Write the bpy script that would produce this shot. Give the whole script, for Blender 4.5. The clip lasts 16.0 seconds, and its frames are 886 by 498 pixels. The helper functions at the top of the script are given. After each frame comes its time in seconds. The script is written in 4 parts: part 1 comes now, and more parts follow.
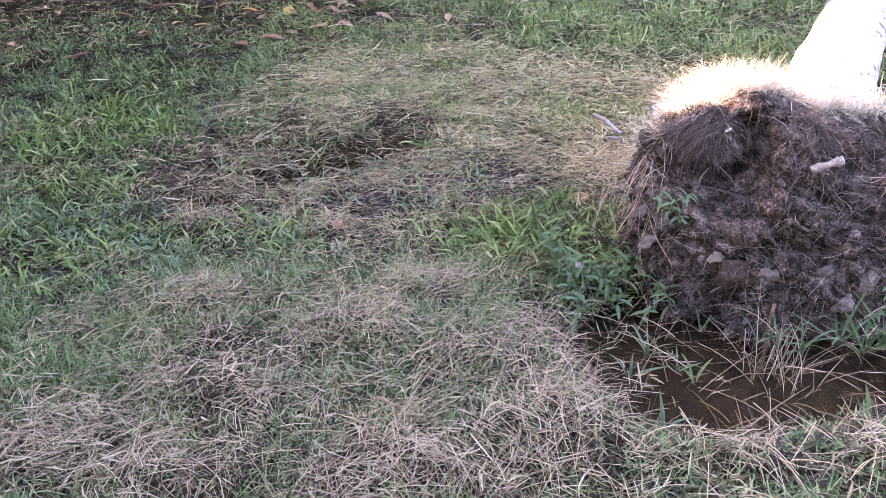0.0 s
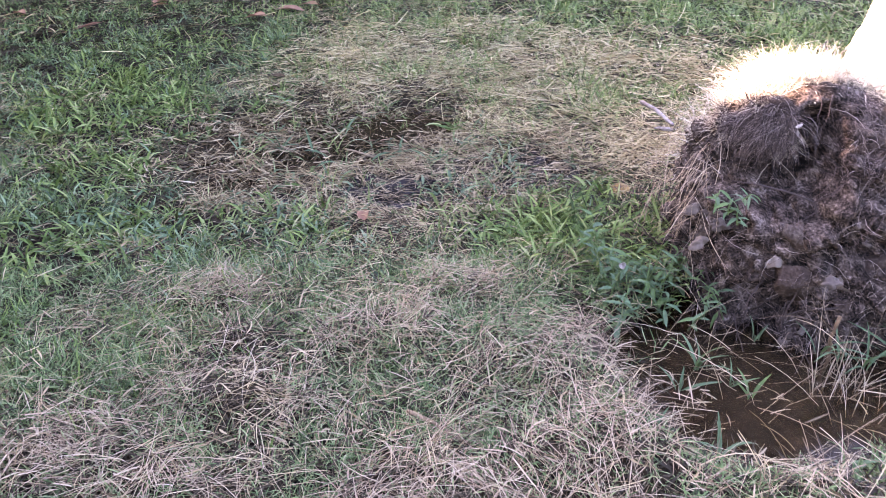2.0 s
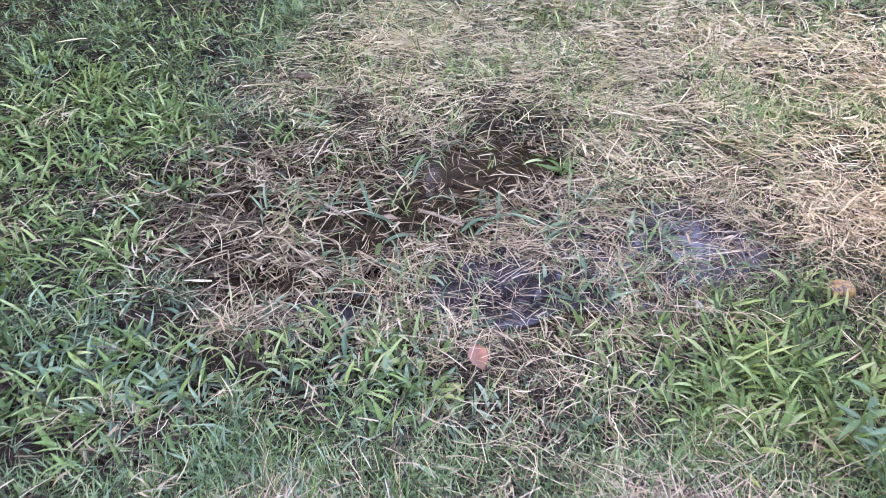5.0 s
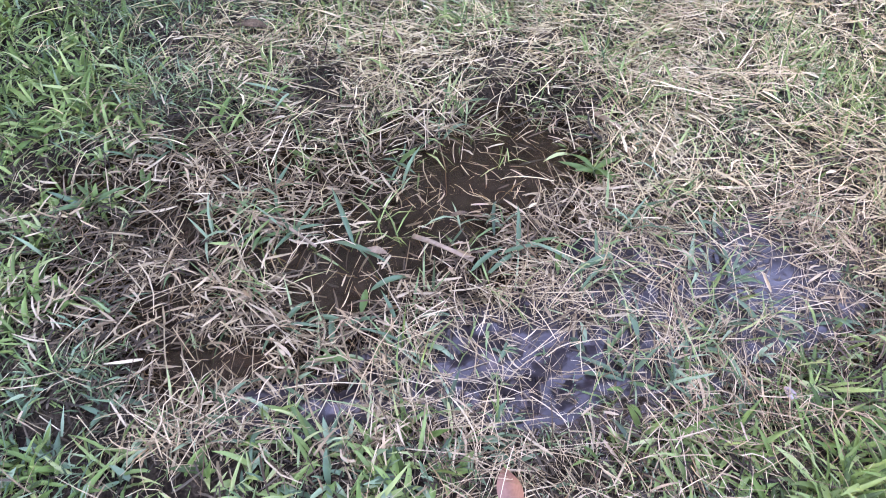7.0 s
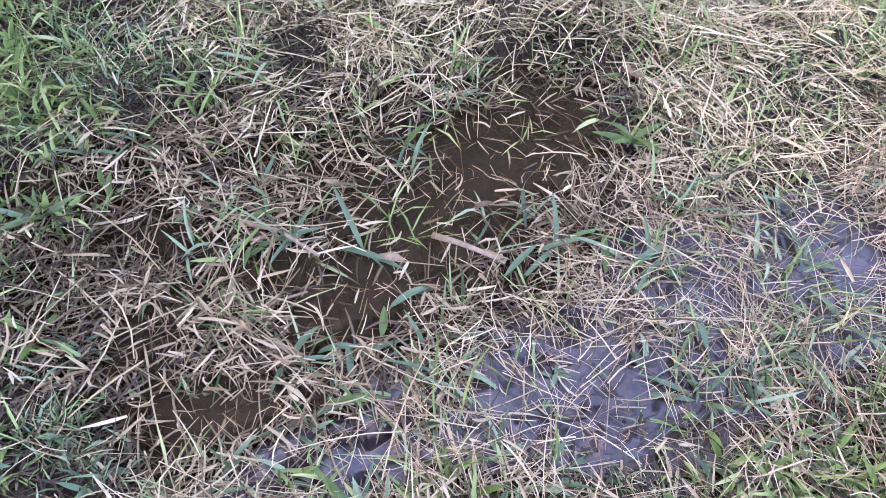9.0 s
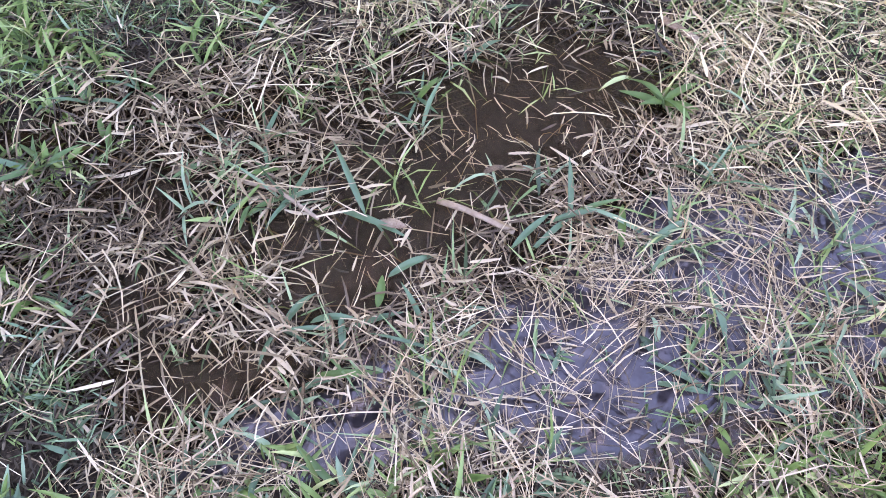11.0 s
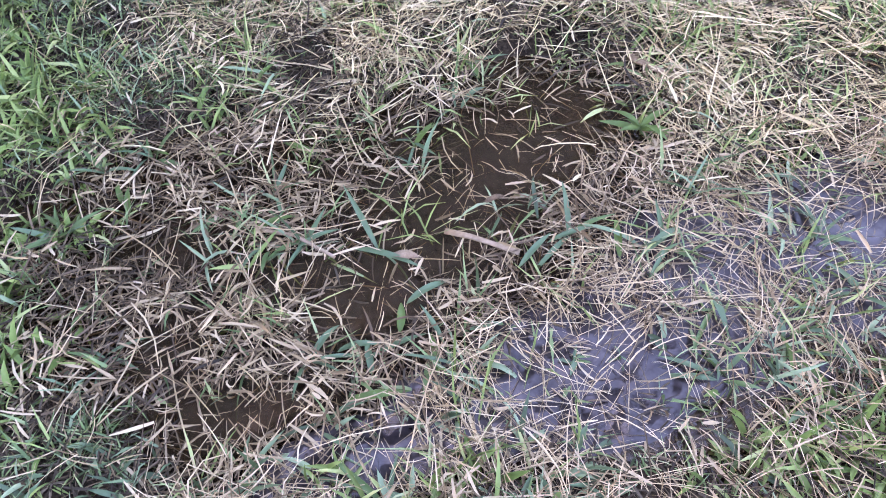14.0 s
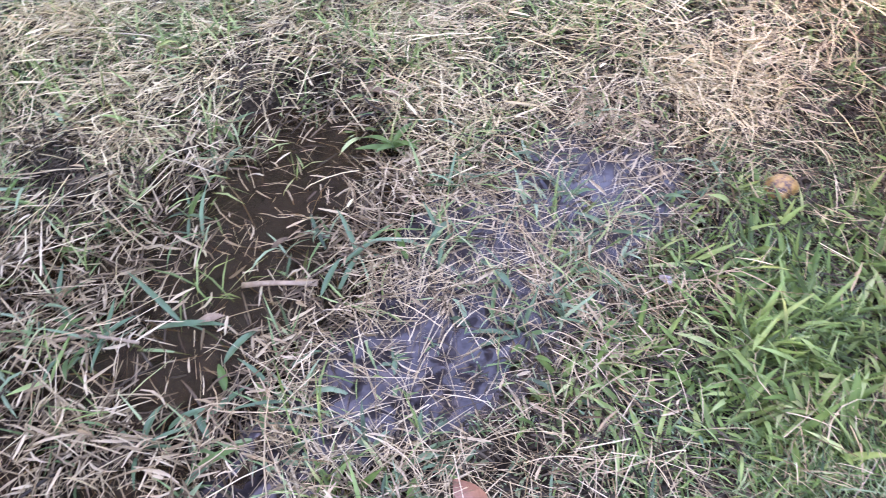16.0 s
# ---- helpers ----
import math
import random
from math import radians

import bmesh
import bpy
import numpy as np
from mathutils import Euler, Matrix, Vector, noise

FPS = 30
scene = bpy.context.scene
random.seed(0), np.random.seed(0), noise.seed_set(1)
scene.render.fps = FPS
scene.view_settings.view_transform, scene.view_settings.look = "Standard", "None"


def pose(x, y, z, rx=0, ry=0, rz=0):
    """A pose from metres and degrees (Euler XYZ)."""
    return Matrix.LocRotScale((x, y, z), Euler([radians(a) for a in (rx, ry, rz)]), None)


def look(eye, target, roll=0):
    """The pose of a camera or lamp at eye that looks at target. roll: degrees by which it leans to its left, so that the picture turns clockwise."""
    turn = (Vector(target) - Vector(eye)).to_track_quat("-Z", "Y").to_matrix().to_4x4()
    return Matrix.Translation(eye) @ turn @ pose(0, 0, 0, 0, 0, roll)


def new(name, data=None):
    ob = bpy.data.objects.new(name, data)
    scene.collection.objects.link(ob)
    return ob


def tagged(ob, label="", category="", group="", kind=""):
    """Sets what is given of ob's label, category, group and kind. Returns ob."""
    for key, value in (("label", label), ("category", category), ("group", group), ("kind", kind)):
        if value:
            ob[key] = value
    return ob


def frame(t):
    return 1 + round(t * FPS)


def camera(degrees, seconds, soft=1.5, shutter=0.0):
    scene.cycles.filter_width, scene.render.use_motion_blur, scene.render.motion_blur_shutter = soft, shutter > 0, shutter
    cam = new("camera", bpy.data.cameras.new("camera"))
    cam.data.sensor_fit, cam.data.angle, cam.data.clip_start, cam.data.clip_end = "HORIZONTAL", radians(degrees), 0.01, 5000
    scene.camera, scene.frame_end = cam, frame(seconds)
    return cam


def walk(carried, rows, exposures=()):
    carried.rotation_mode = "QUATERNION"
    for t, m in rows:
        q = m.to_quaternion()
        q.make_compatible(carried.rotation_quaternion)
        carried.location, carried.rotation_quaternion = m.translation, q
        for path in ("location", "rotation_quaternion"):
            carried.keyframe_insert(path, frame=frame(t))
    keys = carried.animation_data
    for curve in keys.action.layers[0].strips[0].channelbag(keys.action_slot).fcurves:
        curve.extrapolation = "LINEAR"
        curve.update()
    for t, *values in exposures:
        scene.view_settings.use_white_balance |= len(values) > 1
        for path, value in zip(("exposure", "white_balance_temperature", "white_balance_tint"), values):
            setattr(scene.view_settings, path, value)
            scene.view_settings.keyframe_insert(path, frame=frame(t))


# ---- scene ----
cam = camera(61.1, 16.0, soft=0.8, shutter=0.25)
PATH = [
    (0, (0.6557, -3.4973, 1.5088), (0.6113, -1.4332, 0.2491), -2.1),
    (0.5, (0.6468, -3.4777, 1.5028), (0.5939, -1.4178, 0.2382), -2.3),
    (1, (0.6316, -3.4379, 1.4967), (0.5835, -1.3991, 0.1971), -2.1),
    (1.5, (0.5945, -3.3754, 1.4847), (0.5974, -1.3627, 0.1439), -2.2),
    (2, (0.5789, -3.3069, 1.4871), (0.4973, -1.2935, 0.1523), -1.6),
    (2.5, (0.6264, -3.204, 1.4822), (0.4717, -1.174, 0.1765), 0.6),
    (3, (0.5744, -3.0345, 1.4665), (0.4225, -0.9977, 0.1729), 0.2),
    (3.5, (0.3989, -2.81, 1.4375), (0.1149, -0.7946, 0.1318), -2.6),
    (3.7, (0.3677, -2.7539, 1.4411), (0.0858, -0.7713, 0.0858), -2.2),
    (5.8, (0.0212, -1.8071, 1.4182), (0.116, -0.1826, -0.37), -0.4),
    (6, (0.0144, -1.7482, 1.4024), (0.1079, -0.1955, -0.4485), 0.2),
    (6.5, (0.0476, -1.5709, 1.3613), (0.0849, -0.0194, -0.4933), -0.6),
    (7, (0.0443, -1.4568, 1.3795), (0.1206, 0.0913, -0.4763), 0.3),
    (7.5, (-0.0117, -1.3548, 1.3746), (0.1333, 0.2201, -0.4546), 1.5),
    (8, (-0.0977, -1.284, 1.3492), (0.0873, 0.3222, -0.4497), 0.1),
    (8.5, (-0.0896, -1.2251, 1.3081), (0.1073, 0.2613, -0.5876), -0.1),
    (9, (-0.0549, -1.1439, 1.2767), (0.1098, 0.1848, -0.7363), 0.3),
    (9.5, (-0.0138, -1.0979, 1.2501), (0.1314, 0.136, -0.8245), 1.1),
    (10, (0.0136, -1.0673, 1.2356), (0.0652, 0.1247, -0.8669), -1.7),
    (10.2, (0.039, -1.0498, 1.2392), (0.0425, 0.1079, -0.8838), -3.1),
    (12.3, (0.0518, -1.0841, 1.2308), (0.0328, 0.15, -0.8475), -6.6),
    (12.5, (0.0496, -1.0984, 1.2332), (0.031, 0.1579, -0.8318), -7),
    (13, (0.0245, -1.1197, 1.2429), (0.0322, 0.1527, -0.8137), -6.1),
    (13.5, (-0.0003, -1.1498, 1.2465), (0.0149, 0.1532, -0.7907), -6.8),
    (14, (-0.0417, -1.1869, 1.2646), (0.0555, 0.1918, -0.7194), -5.4),
    (14.5, (-0.0858, -1.2148, 1.2779), (0.1241, 0.2385, -0.642), -4.8),
    (15, (-0.1297, -1.2364, 1.2815), (0.164, 0.2438, -0.6081), -4.6),
    (15.5, (-0.0958, -1.2609, 1.2973), (0.4197, 0.1291, -0.6142), -1.9),
    (16, (-0.0422, -1.3113, 1.2985), (0.6729, 0.0089, -0.596), -2.9),
]
walk(cam, [(t, look(eye, target, roll)) for t, eye, target, roll in PATH],
     exposures=((0, 4.03, 9050, 48), (2.3, 4.18, 9050, 48), (3.6, 4.36, 9050, 48), (6, 4.50, 9050, 48), (16, 4.50, 9050, 48)))

# ---- world, sun, exposure ----
SUN_AZ, SUN_EL = radians(-60), radians(44)
world = bpy.data.worlds.new("sky")
scene.world = world
world.use_nodes = True
wn = world.node_tree.nodes
sky = wn.new("ShaderNodeTexSky")
sky.sky_type, sky.sun_disc = "NISHITA", False
sky.sun_elevation, sky.sun_rotation = SUN_EL, SUN_AZ
sky.dust_density, sky.air_density, sky.ozone_density = 2.5, 1.6, 10.0
world.node_tree.links.new(sky.outputs[0], wn["Background"].inputs[0])
wn["Background"].inputs[1].default_value = 0.15
sun_data = bpy.data.lights.new("sun", "SUN")
sun_data.energy, sun_data.angle, sun_data.color = 5.0, radians(0.5), (1.0, 0.95, 0.86)
sun = new("sun", sun_data)
TO_SUN = Vector((math.sin(SUN_AZ) * math.cos(SUN_EL), math.cos(SUN_AZ) * math.cos(SUN_EL), math.sin(SUN_EL)))
sun.matrix_world = look(TO_SUN * 40, (0, 0, 0))

# ---- materials ----


def material(name, tones, rough=0.7, scale=8.0, fine=90.0, bump=0.3, island=0.0, translucent=0.0, metal=0.0, spec=0.5, piece=0.0, space="Object"):
    """A procedural surface: tones is a list of (position, colour) mixed by two scales of noise, per-island or per-object chance."""
    m = bpy.data.materials.new(name)
    m.use_nodes = True
    nt = m.node_tree
    n, l = nt.nodes, nt.links
    bsdf = n["Principled BSDF"]
    tc = n.new("ShaderNodeTexCoord")
    big = n.new("ShaderNodeTexNoise")
    big.inputs["Scale"].default_value, big.inputs["Detail"].default_value = scale, 4
    small = n.new("ShaderNodeTexNoise")
    small.inputs["Scale"].default_value, small.inputs["Detail"].default_value = fine, 3
    for tex in (big, small):
        l.new(tc.outputs[space], tex.inputs["Vector"])
    mix = n.new("ShaderNodeMath")
    mix.operation = "MULTIPLY_ADD"
    mix.inputs[1].default_value = 0.45
    l.new(small.outputs[0], mix.inputs[0])
    part_of = n.new("ShaderNodeMath")
    part_of.operation = "MULTIPLY_ADD"
    l.new(big.outputs[0], part_of.inputs[0])
    part_of.inputs[1].default_value, part_of.inputs[2].default_value = 0.55, 0.0
    l.new(part_of.outputs[0], mix.inputs[2])
    value = mix.outputs[0]
    for amount, kind in ((island, "ShaderNodeNewGeometry"), (piece, "ShaderNodeObjectInfo")):
        if amount:
            src = n.new(kind)
            chance = src.outputs["Random Per Island"] if kind == "ShaderNodeNewGeometry" else src.outputs["Random"]
            blend = n.new("ShaderNodeMix")
            blend.inputs[0].default_value = amount
            l.new(value, blend.inputs[2])
            l.new(chance, blend.inputs[3])
            value = blend.outputs[0]
    ramp = n.new("ShaderNodeValToRGB")
    els = ramp.color_ramp.elements
    while len(els) < len(tones):
        els.new(0.5)
    for e, (p, c) in zip(els, tones):
        e.position, e.color = p, (*c, 1)
    l.new(value, ramp.inputs[0])
    l.new(ramp.outputs[0], bsdf.inputs["Base Color"])
    bsdf.inputs["Roughness"].default_value = rough
    bsdf.inputs["Metallic"].default_value = metal
    bsdf.inputs["Specular IOR Level"].default_value = spec
    if bump:
        b = n.new("ShaderNodeBump")
        b.inputs["Strength"].default_value, b.inputs["Distance"].default_value = bump, 0.01
        l.new(mix.outputs[0], b.inputs["Height"])
        l.new(b.outputs[0], bsdf.inputs["Normal"])
    if translucent:
        tr = n.new("ShaderNodeBsdfTranslucent")
        l.new(ramp.outputs[0], tr.inputs[0])
        ms = n.new("ShaderNodeMixShader")
        ms.inputs[0].default_value = translucent
        l.new(bsdf.outputs[0], ms.inputs[1])
        l.new(tr.outputs[0], ms.inputs[2])
        l.new(ms.outputs[0], n["Material Output"].inputs[0])
    return m


def water_material(name, tint):
    """Shallow muddy water: tinted clear sheet with the gloss of a water surface."""
    m = bpy.data.materials.new(name)
    m.use_nodes = True
    n, l = m.node_tree.nodes, m.node_tree.links
    n.remove(n["Principled BSDF"])
    clear = n.new("ShaderNodeBsdfTransparent")
    clear.inputs[0].default_value = (*tint, 1)
    gloss = n.new("ShaderNodeBsdfGlossy")
    gloss.inputs["Roughness"].default_value = 0.09
    fres = n.new("ShaderNodeFresnel")
    fres.inputs[0].default_value = 1.34
    rip = n.new("ShaderNodeTexNoise")
    rip.inputs["Scale"].default_value = 14
    tc = n.new("ShaderNodeTexCoord")
    l.new(tc.outputs["Object"], rip.inputs["Vector"])
    b = n.new("ShaderNodeBump")
    b.inputs["Strength"].default_value, b.inputs["Distance"].default_value = 0.05, 0.01
    l.new(rip.outputs[0], b.inputs["Height"])
    l.new(b.outputs[0], gloss.inputs["Normal"])
    l.new(b.outputs[0], fres.inputs["Normal"])
    silt = n.new("ShaderNodeBsdfDiffuse")
    silt.inputs[0].default_value = (0.12, 0.08, 0.045, 1)
    murk = n.new("ShaderNodeMixShader")
    murk.inputs[0].default_value = 0.17
    l.new(clear.outputs[0], murk.inputs[1])
    l.new(silt.outputs[0], murk.inputs[2])
    ms = n.new("ShaderNodeMixShader")
    l.new(fres.outputs[0], ms.inputs[0])
    l.new(murk.outputs[0], ms.inputs[1])
    l.new(gloss.outputs[0], ms.inputs[2])
    l.new(ms.outputs[0], n["Material Output"].inputs[0])
    return m


SOIL = material("wet_soil", [(0.36, (0.006, 0.004, 0.003)), (0.48, (0.016, 0.011, 0.007)), (0.58, (0.035, 0.025, 0.016)), (0.7, (0.08, 0.06, 0.04))], rough=0.95, scale=14, fine=160, bump=1.0, spec=0.08)
CLAY = material("wet_clay", [(0.34, (0.01, 0.008, 0.008)), (0.46, (0.022, 0.018, 0.019)), (0.62, (0.04, 0.035, 0.036))], rough=0.13, scale=11, fine=70, bump=0.12, spec=0.3)
TANGLED_STRAW = material("tangled_straw", [(0.14, (0.055, 0.037, 0.023)), (0.34, (0.27, 0.19, 0.125)), (0.66, (0.42, 0.32, 0.222)), (0.96, (0.52, 0.43, 0.31))], rough=0.6, scale=9, fine=120, bump=0.15, island=0.7, translucent=0.15, spec=0.2)
STRAW = material("dry_straw", [(0.1, (0.05, 0.034, 0.018)), (0.34, (0.22, 0.16, 0.088)), (0.62, (0.38, 0.292, 0.172)), (0.82, (0.46, 0.365, 0.225)), (0.97, (0.54, 0.445, 0.3))], rough=0.6, scale=9, fine=120, bump=0.2, island=0.8, translucent=0.15, spec=0.15)
DEAD_LEAF = material("dead_leaf", [(0.12, (0.05, 0.034, 0.018)), (0.34, (0.215, 0.155, 0.087)), (0.62, (0.38, 0.29, 0.178)), (0.82, (0.46, 0.365, 0.235)), (0.96, (0.54, 0.44, 0.3))], rough=0.65, scale=24, fine=260, bump=0.35, island=0.7, translucent=0.15, spec=0.12)
# Brown thatch toned extra dark, deepening the shade in gaps between blades.
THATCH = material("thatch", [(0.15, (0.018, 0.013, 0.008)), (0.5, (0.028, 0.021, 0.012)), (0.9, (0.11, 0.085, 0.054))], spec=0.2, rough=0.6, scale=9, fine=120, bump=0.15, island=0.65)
WET_STRAW = material("wet_straw", [(0.15, (0.03, 0.018, 0.009)), (0.5, (0.09, 0.06, 0.032)), (0.85, (0.19, 0.135, 0.078))], rough=0.45, scale=9, fine=120, bump=0.15, island=0.7, spec=0.25)
STRAW_GOLD = material("golden_straw", [(0.12, (0.13, 0.095, 0.05)), (0.36, (0.36, 0.28, 0.145)), (0.62, (0.53, 0.43, 0.24)), (0.92, (0.64, 0.54, 0.33))], rough=0.5, scale=9, fine=120, bump=0.15, island=0.65, translucent=0.2, spec=0.25)
# Dry turf in a paler colour, so the sunlit crest burns out to white.
TURF = material("sunlit_pale_turf", [(0.12, (0.2, 0.165, 0.11)), (0.4, (0.5, 0.44, 0.33)), (0.8, (0.66, 0.6, 0.48))], rough=0.6, scale=9, fine=120, bump=0.1, island=0.6, translucent=0.25, spec=0.2)
EARTH = material("dry_earth", [(0.3, (0.02, 0.013, 0.01)), (0.48, (0.055, 0.038, 0.03)), (0.62, (0.12, 0.09, 0.072)), (0.74, (0.24, 0.19, 0.155))], rough=0.95, scale=34, fine=130, bump=1.0, piece=0.2, spec=0.1)
TRUNK = material("speckled_bark", [(0.39, (0.012, 0.01, 0.008)), (0.42, (0.2, 0.17, 0.14)), (0.52, (0.4, 0.355, 0.3)), (0.8, (0.55, 0.5, 0.43))], rough=0.9, scale=30, fine=75, bump=1.0)
GRASS = material("green_grass", [(0.15, (0.0125, 0.03, 0.0105)), (0.36, (0.062, 0.132, 0.046)), (0.58, (0.128, 0.232, 0.09)), (0.9, (0.35, 0.405, 0.205))], spec=0.3, rough=0.5, scale=7, fine=60, bump=0.1, island=0.6, translucent=0.3)
# Light yellowish tones; on the far right lawn they stand in for sunlight.
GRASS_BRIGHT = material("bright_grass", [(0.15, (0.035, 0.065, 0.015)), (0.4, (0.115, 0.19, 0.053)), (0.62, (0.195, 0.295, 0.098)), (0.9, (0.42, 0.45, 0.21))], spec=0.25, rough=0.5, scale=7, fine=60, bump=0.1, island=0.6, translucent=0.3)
GRASS_BLUE = material("bluish_grass", [(0.15, (0.01908, 0.042, 0.02025)), (0.45, (0.0795, 0.165, 0.0837)), (0.9, (0.265, 0.37, 0.216))], spec=0.3, rough=0.45, scale=7, fine=60, bump=0.1, island=0.6, translucent=0.28)
GRASS_FRESH = material("fresh_grass", [(0.15, (0.016, 0.034, 0.008)), (0.42, (0.074, 0.15, 0.037)), (0.66, (0.142, 0.246, 0.067)), (0.93, (0.35, 0.41, 0.15))], spec=0.25, rough=0.5, scale=7, fine=60, bump=0.1, island=0.6, translucent=0.3)
BROWN_LEAF = material("brown_leaf", [(0.2, (0.15, 0.06, 0.035)), (0.5, (0.3, 0.14, 0.085)), (0.8, (0.42, 0.24, 0.16))], rough=0.55, scale=20, fine=150, bump=0.3, piece=0.5, translucent=0.1)
ORANGE_LEAF = material("orange_leaf", [(0.2, (0.36, 0.16, 0.05)), (0.5, (0.55, 0.27, 0.08)), (0.8, (0.62, 0.4, 0.14))], rough=0.5, scale=20, fine=150, bump=0.3, piece=0.3, translucent=0.15)
ROOT_SOIL = material("root_soil", [(0.38, (0.00564, 0.004, 0.00312)), (0.47, (0.0282, 0.02, 0.0166)), (0.56, (0.0893, 0.066, 0.0541)), (0.66, (0.226, 0.18, 0.154))], spec=0.1, rough=0.95, scale=24, fine=130, bump=1.0)
ROOT = material("root_fibre", [(0.1, (0.014, 0.009, 0.008)), (0.5, (0.07, 0.051, 0.046)), (0.78, (0.18, 0.14, 0.125)), (0.97, (0.5, 0.42, 0.37))], spec=0.15, rough=0.85, scale=10, fine=150, bump=0.3, island=0.85)
STONE = material("earthy_stone", [(0.3, (0.035, 0.025, 0.02)), (0.48, (0.075, 0.056, 0.046)), (0.62, (0.135, 0.106, 0.088))], rough=0.9, scale=30, fine=90, bump=0.6, piece=0.4)
BARK = material("pale_bark", [(0.25, (0.16, 0.13, 0.105)), (0.5, (0.36, 0.31, 0.26)), (0.8, (0.55, 0.5, 0.43))], rough=0.85, scale=9, fine=45, bump=0.9)
WOOD = material("grey_wood", [(0.3, (0.05, 0.034, 0.02)), (0.5, (0.15, 0.1, 0.062)), (0.7, (0.27, 0.2, 0.135))], spec=0.12, rough=0.9, scale=18, fine=140, bump=0.4, piece=0.3)
CHIP = material("pale_chip", [(0.38, (0.09, 0.068, 0.058)), (0.5, (0.22, 0.18, 0.16)), (0.64, (0.38, 0.34, 0.32))], rough=0.6, scale=25, fine=150, bump=0.3)
TREE_LEAF = material("tree_leaf", [(0.1, (0.02, 0.045, 0.012)), (0.6, (0.045, 0.09, 0.022)), (0.95, (0.08, 0.13, 0.03))], rough=0.4, scale=2, fine=20, bump=0.0, island=0.6, translucent=0.15)
FRUIT = material("green_fruit", [(0.3, (0.12, 0.13, 0.035)), (0.5, (0.21, 0.2, 0.06)), (0.7, (0.3, 0.25, 0.09))], rough=0.35, scale=12, fine=120, bump=0.1)
WATER = water_material("muddy_water", (0.62, 0.5, 0.38))

# ---- shape tools ----
rng = np.random.default_rng(7)


def lattice(ix, iy, seed):
    v = np.sin(ix * 127.1 + iy * 311.7 + seed * 74.7) * 43758.5453
    return v - np.floor(v)


def vnoise(x, y, size, seed=0):
    """Smooth value noise from 0 to 1 on arrays, with features of the given size in metres."""
    x, y = np.asarray(x, float) / size, np.asarray(y, float) / size
    ix, iy = np.floor(x), np.floor(y)
    fx, fy = x - ix, y - iy
    fx, fy = fx * fx * (3 - 2 * fx), fy * fy * (3 - 2 * fy)
    a, b = lattice(ix, iy, seed), lattice(ix + 1, iy, seed)
    c, d = lattice(ix, iy + 1, seed), lattice(ix + 1, iy + 1, seed)
    return (a + (b - a) * fx) * (1 - fy) + (c + (d - c) * fx) * fy


def blob(x, y, cx, cy, rx, ry, turn=0.0, edge=6.0, rag=0.25, seed=3, fray=None):
    """1 inside a ragged ellipse, 0 outside, with a soft edge."""
    fray = vnoise(x, y, 0.22, seed) if fray is None else fray
    c, s = math.cos(radians(turn)), math.sin(radians(turn))
    u, v = ((x - cx) * c + (y - cy) * s) / rx, (-(x - cx) * s + (y - cy) * c) / ry
    d = np.sqrt(u * u + v * v) + rag * (fray - 0.5) * 2
    return 1 / (1 + np.exp(np.clip((d - 1) * edge * 2, -40, 40)))


def quads_mesh(name, V, F, mat, smooth=True):
    """A mesh of quads from arrays."""
    me = bpy.data.meshes.new(name)
    V, F = np.asarray(V, np.float32), np.asarray(F, np.int32)
    me.vertices.add(len(V))
    me.vertices.foreach_set("co", V.ravel())
    me.loops.add(F.size)
    me.loops.foreach_set("vertex_index", F.ravel())
    me.polygons.add(len(F))
    me.polygons.foreach_set("loop_start", np.arange(0, F.size, 4, dtype=np.int32))
    if smooth:
        me.polygons.foreach_set("use_smooth", np.ones(len(F), bool))
    me.update(calc_edges=True)
    me.materials.append(mat)
    return me


def part(name, bm, mat, parent, label=""):
    """Links a bmesh (or a finished mesh) as one mesh object under a thing or a part."""
    if isinstance(bm, bmesh.types.BMesh):
        me = bpy.data.meshes.new(name)
        bm.to_mesh(me)
        bm.free()
        me.materials.append(mat)
        for p in me.polygons:
            p.use_smooth = True
    else:
        me = bm
    ob = new(name, me)
    if parent is not None:
        ob.parent = parent
    return tagged(ob, label)


def path_points(base, heading, length, rise0, rise1, swerve, steps):
    """Centre lines: arrays of starts, compass turns, lengths, first and last slopes."""
    n = len(base)
    P = np.zeros((n, steps + 1, 3))
    T = np.zeros((n, steps + 1, 3))
    P[:, 0] = base
    for i in range(steps + 1):
        s = i / steps
        h, r = heading + swerve * s, rise0 + (rise1 - rise0) * s
        T[:, i] = np.stack((np.cos(h) * np.cos(r), np.sin(h) * np.cos(r), np.sin(r)), 1)
        if i:
            P[:, i] = P[:, i - 1] + (T[:, i - 1] + T[:, i]) * 0.5 * (length / steps)[:, None]
    return P, T


